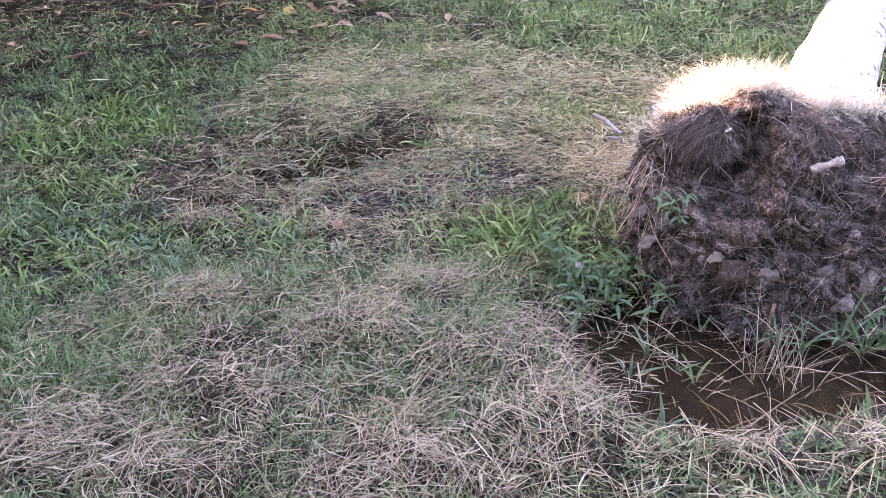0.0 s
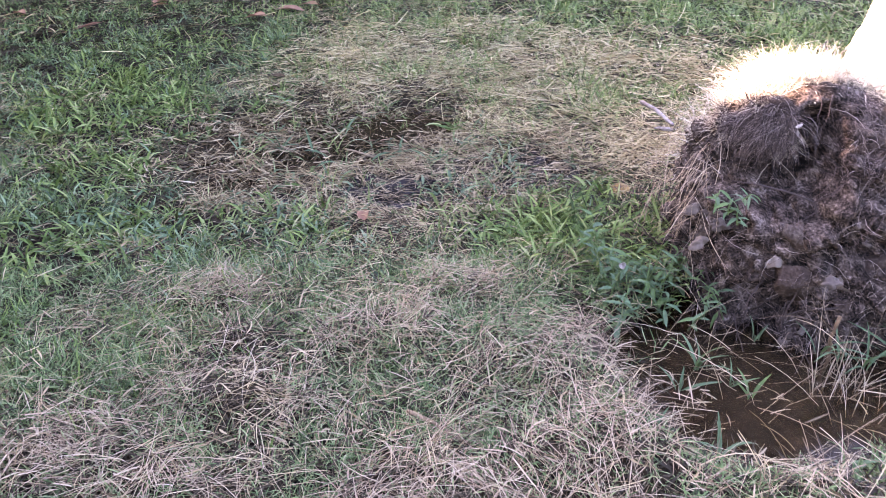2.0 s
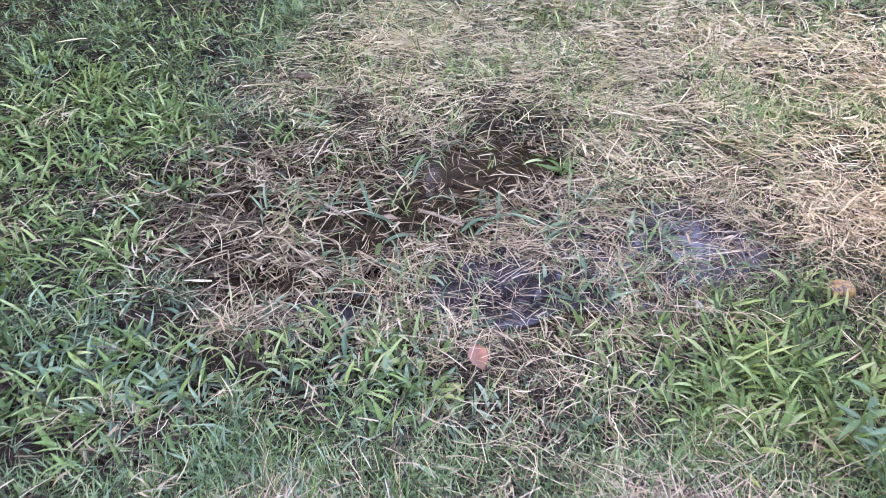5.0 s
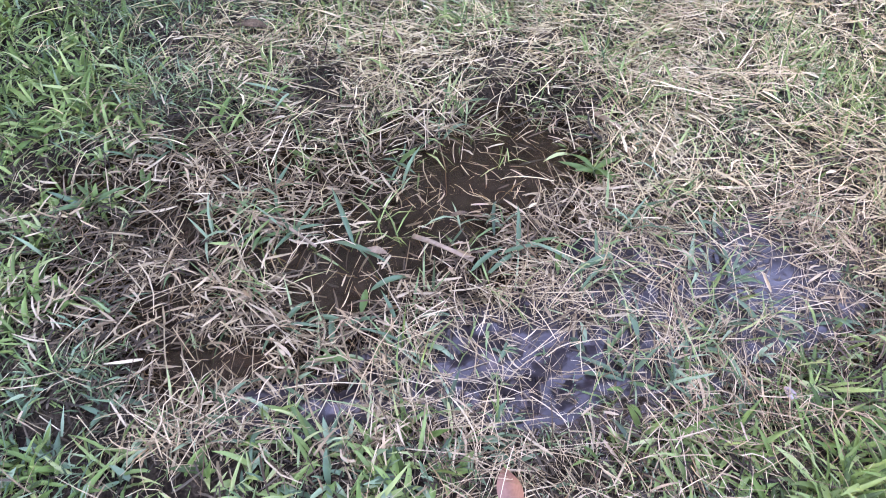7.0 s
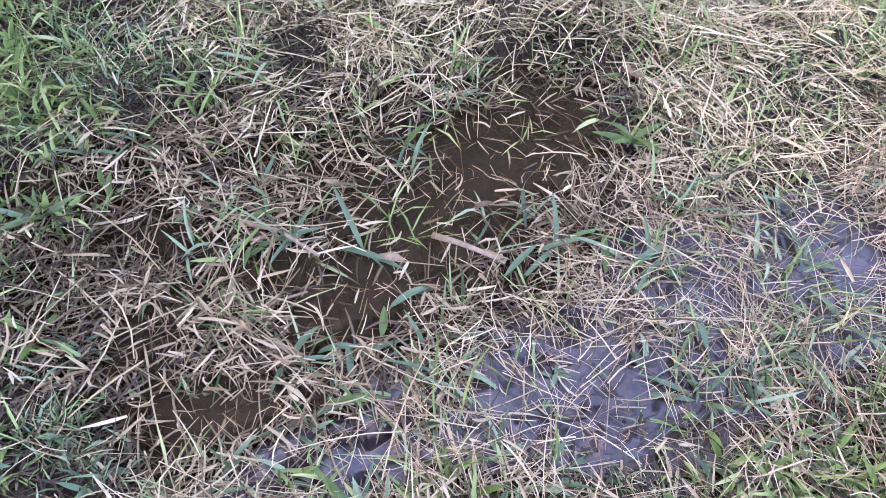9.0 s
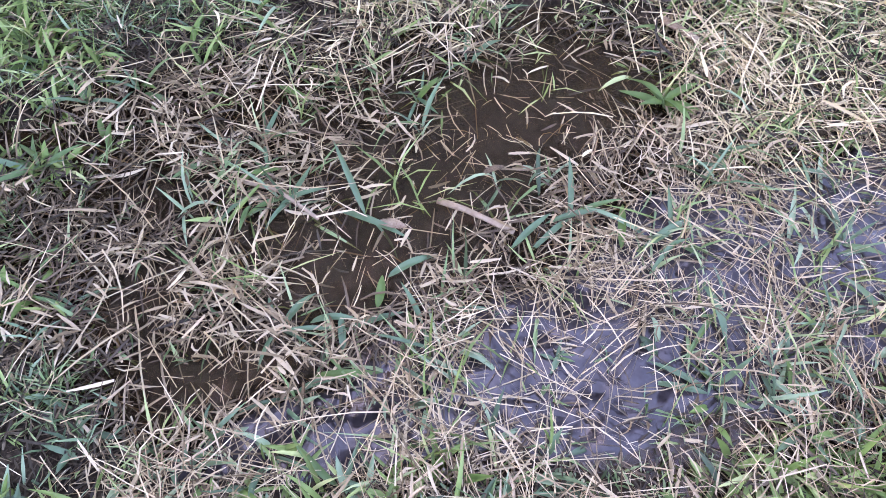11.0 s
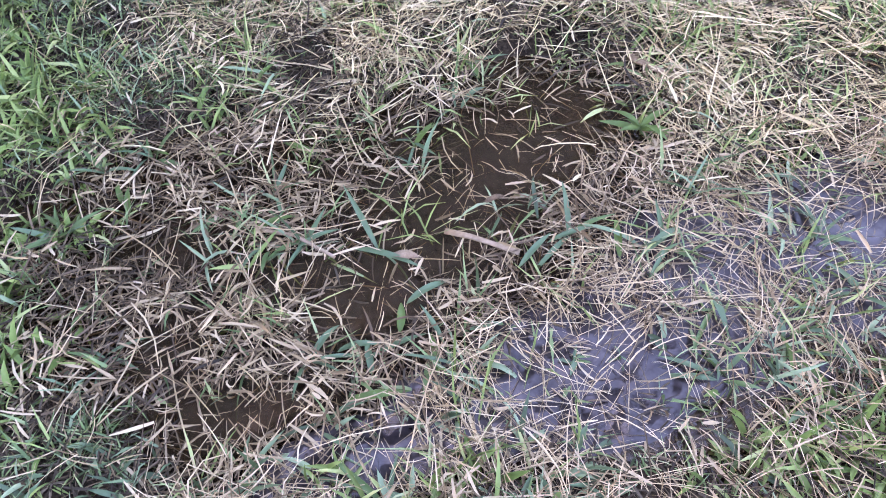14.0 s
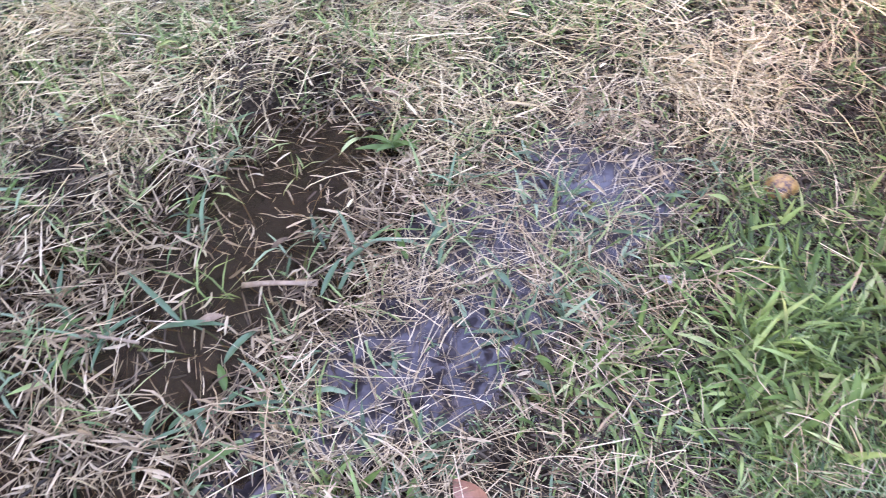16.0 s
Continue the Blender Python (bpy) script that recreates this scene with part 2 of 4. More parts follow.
def blades(base, heading, length, width, rise0, rise1, swerve=None, roll=None, steps=4, fold=0.25, profile=None):
    """Grass blades: three points across each ring, folded, or two where fold is 0. Returns vertices and quads."""
    n = len(base)
    swerve = np.zeros(n) if swerve is None else swerve
    roll = np.zeros(n) if roll is None else roll
    P, T = path_points(base, heading, length, rise0, rise1, swerve, steps)
    side = np.cross(T, np.array([0, 0, 1.0]))
    side += np.stack((np.sin(heading), -np.cos(heading), np.zeros(n)), 1)[:, None] * 1e-3
    side /= np.linalg.norm(side, axis=2, keepdims=True)
    up = np.cross(side, T)
    c, s = np.cos(roll)[:, None, None], np.sin(roll)[:, None, None]
    side, up = side * c + up * s, up * c - side * s
    s = np.linspace(0, 1, steps + 1)
    prof = (0.55 + 0.45 * np.sin(np.pi * np.minimum(s * 1.3, 1))) * np.clip((1 - s) * 2.2, 0.04, 1) if profile is None else np.asarray(profile)
    w = (width[:, None] * prof)[:, :, None] * 0.5
    if not fold:
        V = np.stack((P + side * w, P - side * w), 2).reshape(-1, 3)
        ring = np.arange(steps) * 2
        q = np.stack((ring, ring + 1, ring + 3, ring + 2), -1)
        return V, (np.arange(n)[:, None, None] * (steps + 1) * 2 + q[None]).reshape(-1, 4)
    V = np.stack((P + side * w + up * w * fold * 2, P, P - side * w + up * w * fold * 2), 2).reshape(-1, 3)
    ring = np.arange(steps)[:, None] * 3 + np.arange(2)[None]
    q = np.stack((ring, ring + 1, ring + 4, ring + 3), -1).reshape(-1, 4)
    F = (np.arange(n)[:, None, None] * (steps + 1) * 3 + q[None]).reshape(-1, 4)
    return V, F


def stalks(base, heading, length, width, rise0, rise1, swerve=None, steps=3, taper=0.5):
    """Round-ish stalks of triangular section."""
    n = len(base)
    swerve = np.zeros(n) if swerve is None else swerve
    P, T = path_points(base, heading, length, rise0, rise1, swerve, steps)
    side = np.cross(T, np.array([0, 0, 1.0])) + 1e-4
    side /= np.linalg.norm(side, axis=2, keepdims=True)
    up = np.cross(side, T)
    w = (width[:, None] * np.linspace(1, taper, steps + 1))[:, :, None] * 0.5
    V = np.stack((P + up * w, P + side * w * 0.87 - up * w * 0.5, P - side * w * 0.87 - up * w * 0.5), 2).reshape(-1, 3)
    ring = np.arange(steps)[:, None] * 3
    q = np.concatenate([np.stack((ring + a, ring + b, ring + 3 + b, ring + 3 + a), -1) for a, b in ((0, 1), (1, 2), (2, 0))], 1).reshape(-1, 4)
    F = (np.arange(n)[:, None, None] * (steps + 1) * 3 + q[None]).reshape(-1, 4)
    return V, F


def joined(*pieces):
    Vs, Fs, k = [], [], 0
    for V, F in pieces:
        Vs.append(V)
        Fs.append(F + k)
        k += len(V)
    return np.concatenate(Vs), np.concatenate(Fs)


def tube(bm, pts, radii, sides=8):
    """A closed tube through points, added to a bmesh."""
    rings = []
    pts = [Vector(p) for p in pts]
    for i, p in enumerate(pts):
        t = (pts[min(i + 1, len(pts) - 1)] - pts[max(i - 1, 0)]).normalized()
        a = t.cross(Vector((0.31, 0.2, 0.93))).normalized()
        b = t.cross(a)
        rings.append([bm.verts.new(p + (a * math.cos(k * math.tau / sides) + b * math.sin(k * math.tau / sides)) * radii[i]) for k in range(sides)])
    for r0, r1 in zip(rings, rings[1:]):
        for k in range(sides):
            bm.faces.new((r0[k], r0[(k + 1) % sides], r1[(k + 1) % sides], r1[k]))
    bm.faces.new(rings[0][::-1])
    bm.faces.new(rings[-1])
    return bm


# ---- the lie of the land ----
PIT = ((1.83, -1.56, 0.84, 0.455), (1.42, -1.76, 0.36, 0.3), (1.75, -1.76, 0.5, 0.23))
POND = ((-0.02, -0.16, 0.74, 0.42), (0.42, -0.45, 0.62, 0.34), (-0.2, -0.5, 0.46, 0.22))
MUD = ((0.3, -0.61, 0.42, 0.17, 6), (0.74, -0.42, 0.36, 0.2, 14), (-0.16, -0.72, 0.3, 0.08, 8), (0.5, -0.4, 0.34, 0.12, 20), (0.95, -0.3, 0.22, 0.14, 20))
TANGLE = ((0.3, -1.6, 0.17, 0.08), (-0.21, -1.43, 0.14, 0.06), (-0.07, -1.87, 0.16, 0.06), (-0.34, -2.05, 0.2, 0.1), (0.43, -2.2, 0.24, 0.08), (0.74, -1.74, 0.2, 0.11), (0.98, -1.63, 0.1, 0.18), (0.52, -1.38, 0.12, 0.06), (1.04, -1.93, 0.12, 0.16), (0.8, -2.06, 0.2, 0.07), (0.05, -2.17, 0.15, 0.06), (-0.1, -1.62, 0.1, 0.04), (1.38, -2.15, 0.2, 0.05), (1.78, -2.12, 0.28, 0.05))


def most(x, y, spots, edge=6.0, rag=0.25, seed=3):
    fray = vnoise(x, y, 0.22, seed)
    return np.maximum.reduce([blob(x, y, *p, edge=edge, rag=rag, fray=fray) for p in spots])


def wet(x, y):
    return most(x, y, POND, edge=4, rag=0.2, seed=5)


def mud(x, y):
    return most(x, y, MUD, edge=4, rag=0.3, seed=15)


def pit(x, y):
    return most(x, y, PIT, edge=7, rag=0.1, seed=9)


def tangle(x, y):
    return most(x, y, TANGLE, edge=3.5, rag=0.75, seed=23)


def height(x, y):
    x, y = np.asarray(x, float), np.asarray(y, float)
    near = np.exp(-np.maximum(np.hypot(x, y) - 7, 0) / 4)
    z = 0.008 + 0.03 * (vnoise(x, y, 0.9, 1) - 0.5) + 0.026 * (vnoise(x, y, 0.3, 2) - 0.5) + 0.012 * (vnoise(x, y, 0.09, 4) - 0.5)
    z = z + 0.04 * blob(x, y, 0.3, -1.68, 0.75, 0.42, edge=2) + 0.015 * (1 - wet(x, y))
    z = z - 0.036 * wet(x, y) * (0.6 + 0.8 * vnoise(x, y, 0.25, 11)) + 0.02 * wet(x, y) * (vnoise(x, y, 0.07, 12) - 0.5)
    z = z + 0.035 * tangle(x, y) - 0.27 * pit(x, y)
    return z * near


def mud_height(x, y):
    """The slick of clay: just above the water inside its patches, below the soil outside them."""
    x, y = np.asarray(x, float), np.asarray(y, float)
    fine = 0.014 * (vnoise(x, y, 0.11, 16) - 0.5) + 0.009 * (vnoise(x, y, 0.035, 17) - 0.5) + 0.004 * (vnoise(x, y, 0.012, 18) - 0.5)
    return 0.006 + fine - 0.06 * np.clip(0.62 - mud(x, y), 0, 1)


def lying(x, y):
    """The surface that loose straw rests on: soil, clay, or the water standing over them."""
    return np.maximum(np.maximum(height(x, y), mud_height(x, y)), np.where(pit(x, y) > 0.4, -0.11, 0.0))


def scatter(count, x0, x1, y0, y1, density):
    """Random ground places in a rectangle, kept by a density from 0 to 1."""
    x, y = rng.uniform(x0, x1, count), rng.uniform(y0, y1, count)
    keep = rng.random(count) < density(x, y)
    return x[keep], y[keep]


def mound_clear(x, y):
    return 1 - blob(x, y, 1.87, -1.06, 0.56, 0.38, rag=0)


def axis(lo, hi, step, far):
    a = list(np.arange(lo, hi + step / 2, step))
    d = step
    while a[-1] < far:
        d *= 1.25
        a.append(a[-1] + d)
    d = step
    while a[0] > -far:
        d *= 1.25
        a.insert(0, a[0] - d)
    return np.array(a)


def sheet(xs, ys, surface, name, mat):
    X, Y = np.meshgrid(xs, ys)
    idx = np.arange(X.size).reshape(X.shape)
    quads = np.stack((idx[:-1, :-1], idx[:-1, 1:], idx[1:, 1:], idx[1:, :-1]), -1).reshape(-1, 4)
    return new(name, quads_mesh(name, np.stack((X, Y, surface(X, Y)), -1).reshape(-1, 3), quads, mat))


tagged(sheet(axis(-4.2, 4.6, 0.036, 600), axis(-3.2, 5.0, 0.036, 600), height, "ground", SOIL), "damp dark brown soil under the lawn", "ground", kind="structure")
tagged(sheet(np.arange(-0.65, 1.4, 0.011), np.arange(-0.95, 0.0, 0.011), mud_height, "mud", CLAY), "slick of wet grey clay at the puddle's edge", "mud", kind="structure")


def water_sheet(name, cx, cy, rx, ry, z, label):
    bm = bmesh.new()
    ring = [bm.verts.new((cx + rx * math.cos(a) * (1 + 0.06 * math.sin(3 * a)), cy + ry * math.sin(a) * (1 + 0.05 * math.cos(5 * a)), z)) for a in np.linspace(0, math.tau, 48, endpoint=False)]
    bm.faces.new(ring)
    ob = part(name, bm, WATER, None)
    ob.visible_shadow = False
    return tagged(ob, label, "water", kind="structure")


water_sheet("water", 0.2, -0.3, 1.2, 0.8, 0.0, "shallow brown puddle with straw lying in it")
water_sheet("water", 1.78, -1.65, 0.95, 0.6, -0.11, "dark brown water standing in the root pit")

# ---- ground cover ----
OPEN_WATER = ((0.32, 0.24, 0.12, 0.05, 10), (0.08, 0.3, 0.09, 0.04, 0), (0.02, 0.18, 0.08, 0.04, 20), (0.5, 0.22, 0.07, 0.04, 0), (-0.07, 0.1, 0.09, 0.05, 0), (-0.45, 0.18, 0.08, 0.05, 0), (0.2, 0.42, 0.1, 0.035, 0), (0.17, -0.03, 0.4, 0.19, 6), (0.04, -0.2, 0.27, 0.16, 30), (0.4, -0.02, 0.17, 0.12, 0), (-0.15, -0.41, 0.13, 0.09, 30), (-0.3, -0.32, 0.1, 0.06, 0), (-0.39, -0.6, 0.12, 0.06, 10), (-0.54, -0.43, 0.08, 0.06, 0), (-0.37, 0.0, 0.1, 0.05, 0), (-0.72, -0.1, 0.12, 0.07, 0), (-0.24, 0.3, 0.1, 0.07, 0), (0.66, 0.13, 0.09, 0.05, 0), (0.51, -0.07, 0.07, 0.05, 0), (-0.52, -0.2, 0.09, 0.05, 0), (-0.62, -0.58, 0.09, 0.05, 0))
OPEN_MUD = ((0.27, -0.68, 0.2, 0.085, 0), (0.43, -0.62, 0.11, 0.06, 0), (0.4, -0.74, 0.12, 0.05, 0), (0.31, -0.56, 0.06, 0.04, 0), (0.11, -0.6, 0.08, 0.05, 0), (0.49, -0.48, 0.09, 0.04, 0), (0.66, -0.5, 0.09, 0.05, 0), (0.42, -0.32, 0.09, 0.03, 0), (-0.2, -0.7, 0.1, 0.035, 0), (0.8, -0.38, 0.1, 0.05, 10), (0.57, -0.37, 0.08, 0.04, 0), (0.88, -0.55, 0.07, 0.08, 0), (0.77, -0.26, 0.08, 0.05, 0), (0.23, -0.38, 0.07, 0.03, 0), (0.92, -0.45, 0.06, 0.05, 0))
LITTER = ((-0.55, 2.5, 0.85, 0.55), (-2.6, 3.2, 1.6, 0.75), (-1.2, 3.2, 1.2, 0.7))
FRONT_GREEN = ((0.23, -1.83, 0.16, 0.07), (0.08, -1.99, 0.13, 0.1), (-0.63, -1.6, 0.32, 0.16), (0.56, -1.66, 0.09, 0.08), (0.44, -1.95, 0.1, 0.07), (0.85, -2.22, 0.12, 0.06), (0.05, -1.75, 0.11, 0.05), (0.14, -1.3, 0.25, 0.08), (1.45, -2.13, 0.42, 0.06), (0.7, -1.9, 0.1, 0.06))


def bare(x, y):
    return np.maximum(most(x, y, OPEN_WATER, edge=4, rag=0.3, seed=13), 0.88 * most(x, y, OPEN_MUD, edge=3, rag=0.4, seed=14))


def patch(x, y, size, seed, low=0.1, gain=2.2):
    """Clumped cover: bundles and gaps of the given size."""
    return np.clip(gain * (0.65 * vnoise(x, y, size, seed) + 0.35 * vnoise(x, y, size * 3, seed + 1)) - 0.45 * gain + 0.5, low, 1)


def dry_ground(x, y):
    return (1 - pit_side(x, y)) * mound_clear(x, y)


def pit_side(x, y):
    return np.maximum(blob(x, y, 1.83, -1.56, 0.84, 0.47, edge=9, rag=0.12, seed=9), most(x, y, PIT[1:], edge=9, rag=0.12, seed=9))


def mat_zone(x, y):
    """Broad pale straw matted round and over the puddle."""
    return most(x, y, ((-0.1, -0.08, 0.74, 0.5), (-0.36, -0.42, 0.42, 0.3), (0.15, 0.36, 0.7, 0.36), (0.5, 0.02, 0.3, 0.3), (-0.1, -0.68, 0.38, 0.14), (-0.62, -0.22, 0.26, 0.36)), edge=4, rag=0.28, seed=21)


def gold_zone(x, y):
    """Fine dry stems, combed flat, on the raised ground beyond the puddle."""
    return most(x, y, ((0.98, 0.12, 0.46, 0.36), (0.5, 0.75, 0.85, 0.55), (1.2, 0.7, 0.72, 0.62), (0.4, 1.12, 0.62, 0.36), (1.3, -0.3, 0.25, 0.2), (1.75, 0.2, 0.4, 0.5)), edge=3, rag=0.3, seed=28)


# Far right lawn, where sunlight is put into the grass and straw colour.
def sunlit_tint_zone(x, y):
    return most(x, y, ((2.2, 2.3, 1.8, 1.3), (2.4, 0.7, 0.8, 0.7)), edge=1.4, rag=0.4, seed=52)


def broad_zone(x, y):
    """Where broad-bladed shoots stand."""
    return most(x, y, ((-0.5, -0.92, 0.62, 0.17), (-1.14, 0.32, 0.46, 0.72), (-0.97, -0.5, 0.22, 0.3), (-0.95, -1.1, 0.4, 0.3)), edge=3, rag=0.4, seed=54)


def fresh_zone(x, y):
    return most(x, y, ((1.0, -0.97, 0.34, 0.19), (1.2, -0.86, 0.22, 0.14), (0.66, -0.82, 0.14, 0.07), (1.05, -0.75, 0.2, 0.12)), edge=2.2, rag=0.7, seed=55)


def s_mat(x, y):
    return mat_zone(x, y) * (1 - 0.98 * bare(x, y)) * patch(x, y, 0.07, 41, 0.06, 3.0) * (1 - 0.8 * mud(x, y)) * (1 - 0.35 * gold_zone(x, y))


def s_mud(x, y):
    return np.maximum(mud(x, y), 0.6 * blob(x, y, 0.35, -0.8, 0.55, 0.08)) * (1 - 0.92 * bare(x, y)) * patch(x, y, 0.09, 49, 0.15, 2.6)


def s_gold(x, y):
    return gold_zone(x, y) * (1 - 0.95 * bare(x, y)) * patch(x, y, 0.16, 44, 0.35, 2.0) * dry_ground(x, y)


def s_loose(x, y):
    """Thin straw strewn over the living lawn."""
    # pale straw is thinned on the far left to imitate the shade there
    base = 0.32 - 0.22 * broad_zone(x, y) - 0.14 * fresh_zone(x, y) - 0.16 * blob(x, y, -1.2, 0.8, 0.7, 0.6, edge=2) - 0.18 * blob(x, y, -2.2, 1.6, 2.0, 1.6, edge=2) + 0.45 * most(x, y, ((-1.5, -0.45, 0.3, 0.2), (-1.65, 0.2, 0.35, 0.2), (1.35, -0.5, 0.4, 0.4), (0.3, -1.0, 0.4, 0.17), (-0.4, -1.06, 0.4, 0.05), (0.3, 1.7, 0.6, 0.4), (0.95, -1.2, 0.2, 0.1), (0.5, -1.8, 1.1, 0.55)), edge=2, rag=0.5, seed=45)
    return base * (1 - wet(x, y)) * (1 - mud(x, y)) * (1 - 0.8 * mat_zone(x, y)) * patch(x, y, 0.13, 46, 0.1, 2.6) * dry_ground(x, y) * (1 - 0.6 * sunlit_tint_zone(x, y))


def s_tangle(x, y):
    return np.clip(tangle(x, y) + 0.14 * blob(x, y, 0.4, -1.9, 1.2, 0.6, edge=3), 0, 1) * patch(x, y, 0.07, 64, 0.08, 3.0) * dry_ground(x, y)


def g_lawn(x, y):
    g = 1 - np.maximum.reduce([0.97 * mat_zone(x, y), 0.84 * gold_zone(x, y), 0.7 * tangle(x, y)])
    g = np.maximum(g, 0.95 * most(x, y, FRONT_GREEN, edge=3, rag=0.4, seed=27))
    g = np.maximum(g, 0.45 * blob(x, y, 1.35, -0.05, 0.6, 0.7, edge=3))
    g = g * (1 - 0.88 * most(x, y, LITTER, edge=3, rag=0.4, seed=34)) * (1 - 0.2 * blob(x, y, 0.3, -1.1, 0.35, 0.14)) * (1 - 0.88 * broad_zone(x, y))
    return g * (1 - wet(x, y)) * (1 - 0.95 * mud(x, y)) * (1 - 0.6 * blob(x, y, 0.3, -0.86, 0.5, 0.12)) * (1 - 0.95 * blob(x, y, 0.2, -0.96, 0.08, 0.07, rag=0)) * patch(x, y, 0.1, 31, 0.12, 2.8) * dry_ground(x, y)


def coarse(x, y):
    """Blades grow wider and fewer away from the puddle."""
    return 1 + np.maximum(np.hypot(x - 0.05, y + 0.55) - 1.3, 0) / 2.2


def sown(per_metre, box, density):
    count = int((box[1] - box[0]) * (box[3] - box[2]) * per_metre)
    x, y = scatter(count, *box, lambda x, y: coarse(x, y) ** -1.8)
    keep = rng.random(len(x)) < density(x, y)
    return x[keep], y[keep]


def dry_lay(per_metre, box, density, lo, hi, w0, w1, shape, lift=0.035, comb=0.4, size=0.3):
    """Dead stems, threads or flat leaves lying on the ground, partly combed one way in bundles."""
    x, y = sown(per_metre, box, density)
    n = len(x)
    w = coarse(x, y)
    base = np.stack((x, y, lying(x, y) + 0.002 + rng.random(n) ** 1.5 * lift * (0.4 + 1.2 * vnoise(x, y, 0.2, 29))), 1)
    way = (vnoise(x, y, size, 42) + 0.5 * vnoise(x, y, size * 0.35, 43)) * math.tau * 1.2
    head = np.where(rng.random(n) < comb, way + rng.normal(0, 0.35, n), rng.uniform(0, math.tau, n)) + math.pi * rng.integers(0, 2, n)
    length = rng.uniform(lo, hi, n) * rng.uniform(0.5, 1, n) * w ** 0.5
    wd = rng.uniform(w0, w1, n) * w
    r0 = rng.normal(0.08, 0.16, n)
    if shape == "leaf":
        r1 = r0 - rng.uniform(-0.2, 0.5, n)
        kink = rng.normal(0, 0.22, n) + (rng.random(n) < 0.25) * rng.normal(0, 1.2, n)
        return blades(base, head, length, wd, r0, r1, kink, rng.normal(0, 0.8, n), steps=3, fold=0.3, profile=(0.6, 1.0, 0.8, 0.3))
    bend = rng.normal(0, 0.3, n) + (rng.random(n) < 0.3) * rng.normal(0, 1.6, n)
    if shape == "thread":
        return blades(base, head, length, wd, r0 + 0.15, r0 - rng.uniform(0.1, 0.6, n), bend * 0.6, rng.normal(0, 0.9, n), steps=4, fold=0, profile=(1, 1, 0.9, 0.8, 0.5))
    return blades(base, head, length, wd, r0, r0 - rng.uniform(0, 0.45, n), bend, rng.normal(0, 0.6, n), steps=3, fold=0.3, profile=(0.9, 1, 0.9, 0.55))


def green_blades(per_metre, box, density, lo, hi, w0, w1, tuft=6, spread=0.013, steps=2, flop=0.9, fold=0.0, broad=False):
    """Tufts of living blades; broad ones are lance-shaped shoots."""
    x, y = sown(per_metre / tuft, box, density)
    x, y = np.repeat(x, tuft), np.repeat(y, tuft)
    n = len(x)
    w = coarse(x, y)
    x, y = x + rng.normal(0, spread, n) * w, y + rng.normal(0, spread, n) * w
    base = np.stack((x, y, lying(x, y) - 0.005), 1)
    length = rng.uniform(lo, hi, n) * (0.65 + 0.7 * vnoise(x, y, 0.3, 33))
    r0 = rng.uniform(0.25, 1.35, n)
    r1 = r0 - rng.uniform(0.2, 1.7, n) * flop
    prof = (0.35, 0.9, 1.0, 0.7, 0.04) if broad else None
    return blades(base, rng.uniform(0, math.tau, n), length, rng.uniform(w0, w1, n) * w, r0, r1, rng.normal(0, 0.35, n), rng.normal(0, 0.35, n), steps=4 if broad else steps, fold=fold, profile=prof)


NEAR = (-1.7, 1.8, -1.35, 1.7)
SEEN = (-4.4, 4.8, -2.65, 5.4)
FRONT = (-1.4, 2.3, -2.6, -1.2)
OUTER = (-9.0, 9.5, -8.0, 9.5)


def outside(x, y):
    return np.where((x > SEEN[0]) & (x < SEEN[1]) & (y > SEEN[2]) & (y < SEEN[3]), 0.0, 1.0)


def cover(name, pieces, mat, label, category):
    return tagged(new(name, quads_mesh(name, *joined(*pieces), mat)), label, category, kind="stuff")


cover("dead_leaf_blades", (
    dry_lay(3300, NEAR, s_mat, 0.03, 0.1, 0.0032, 0.0078, "leaf", 0.04, 0.5, 0.22),
    dry_lay(1500, NEAR, s_mud, 0.03, 0.1, 0.003, 0.008, "leaf", 0.03),
    dry_lay(380, NEAR, lambda x, y: bare(x, y) * wet(x, y), 0.03, 0.085, 0.002, 0.0055, "leaf", 0.006),
    dry_lay(1100, SEEN, s_loose, 0.03, 0.09, 0.0028, 0.006, "leaf", 0.05)), DEAD_LEAF, "flat dead grass leaves, dull beige, lying in the straw", "straw")
cover("dead_straw", (
    dry_lay(2500, NEAR, s_mat, 0.04, 0.16, 0.0014, 0.0032, "stem", 0.05, 0.45),
    dry_lay(3600, NEAR, s_mud, 0.05, 0.17, 0.0014, 0.003, "stem", 0.05, 0.3),
    dry_lay(7500, NEAR, s_mud, 0.05, 0.19, 0.0009, 0.0021, "thread", 0.055, 0.35),
    dry_lay(620, NEAR, lambda x, y: bare(x, y), 0.03, 0.13, 0.0009, 0.0022, "thread", 0.008),
    dry_lay(200, NEAR, lambda x, y: mat_zone(x, y) * (1 - bare(x, y)), 0.16, 0.32, 0.002, 0.0038, "stem", 0.06),
    dry_lay(6000, SEEN, s_loose, 0.05, 0.16, 0.001, 0.0022, "thread", 0.07)), STRAW, "matted pale beige straw lying over the wet soil", "straw")
cover("tangled_straw", (
    dry_lay(13500, FRONT, s_tangle, 0.05, 0.19, 0.0008, 0.0018, "thread", 0.075, 0.6, 0.2),
    dry_lay(1300, FRONT, s_tangle, 0.03, 0.1, 0.002, 0.0042, "leaf", 0.06, 0.5, 0.2)), TANGLED_STRAW, "tangles of fine brownish straw heaped on the grass", "straw")
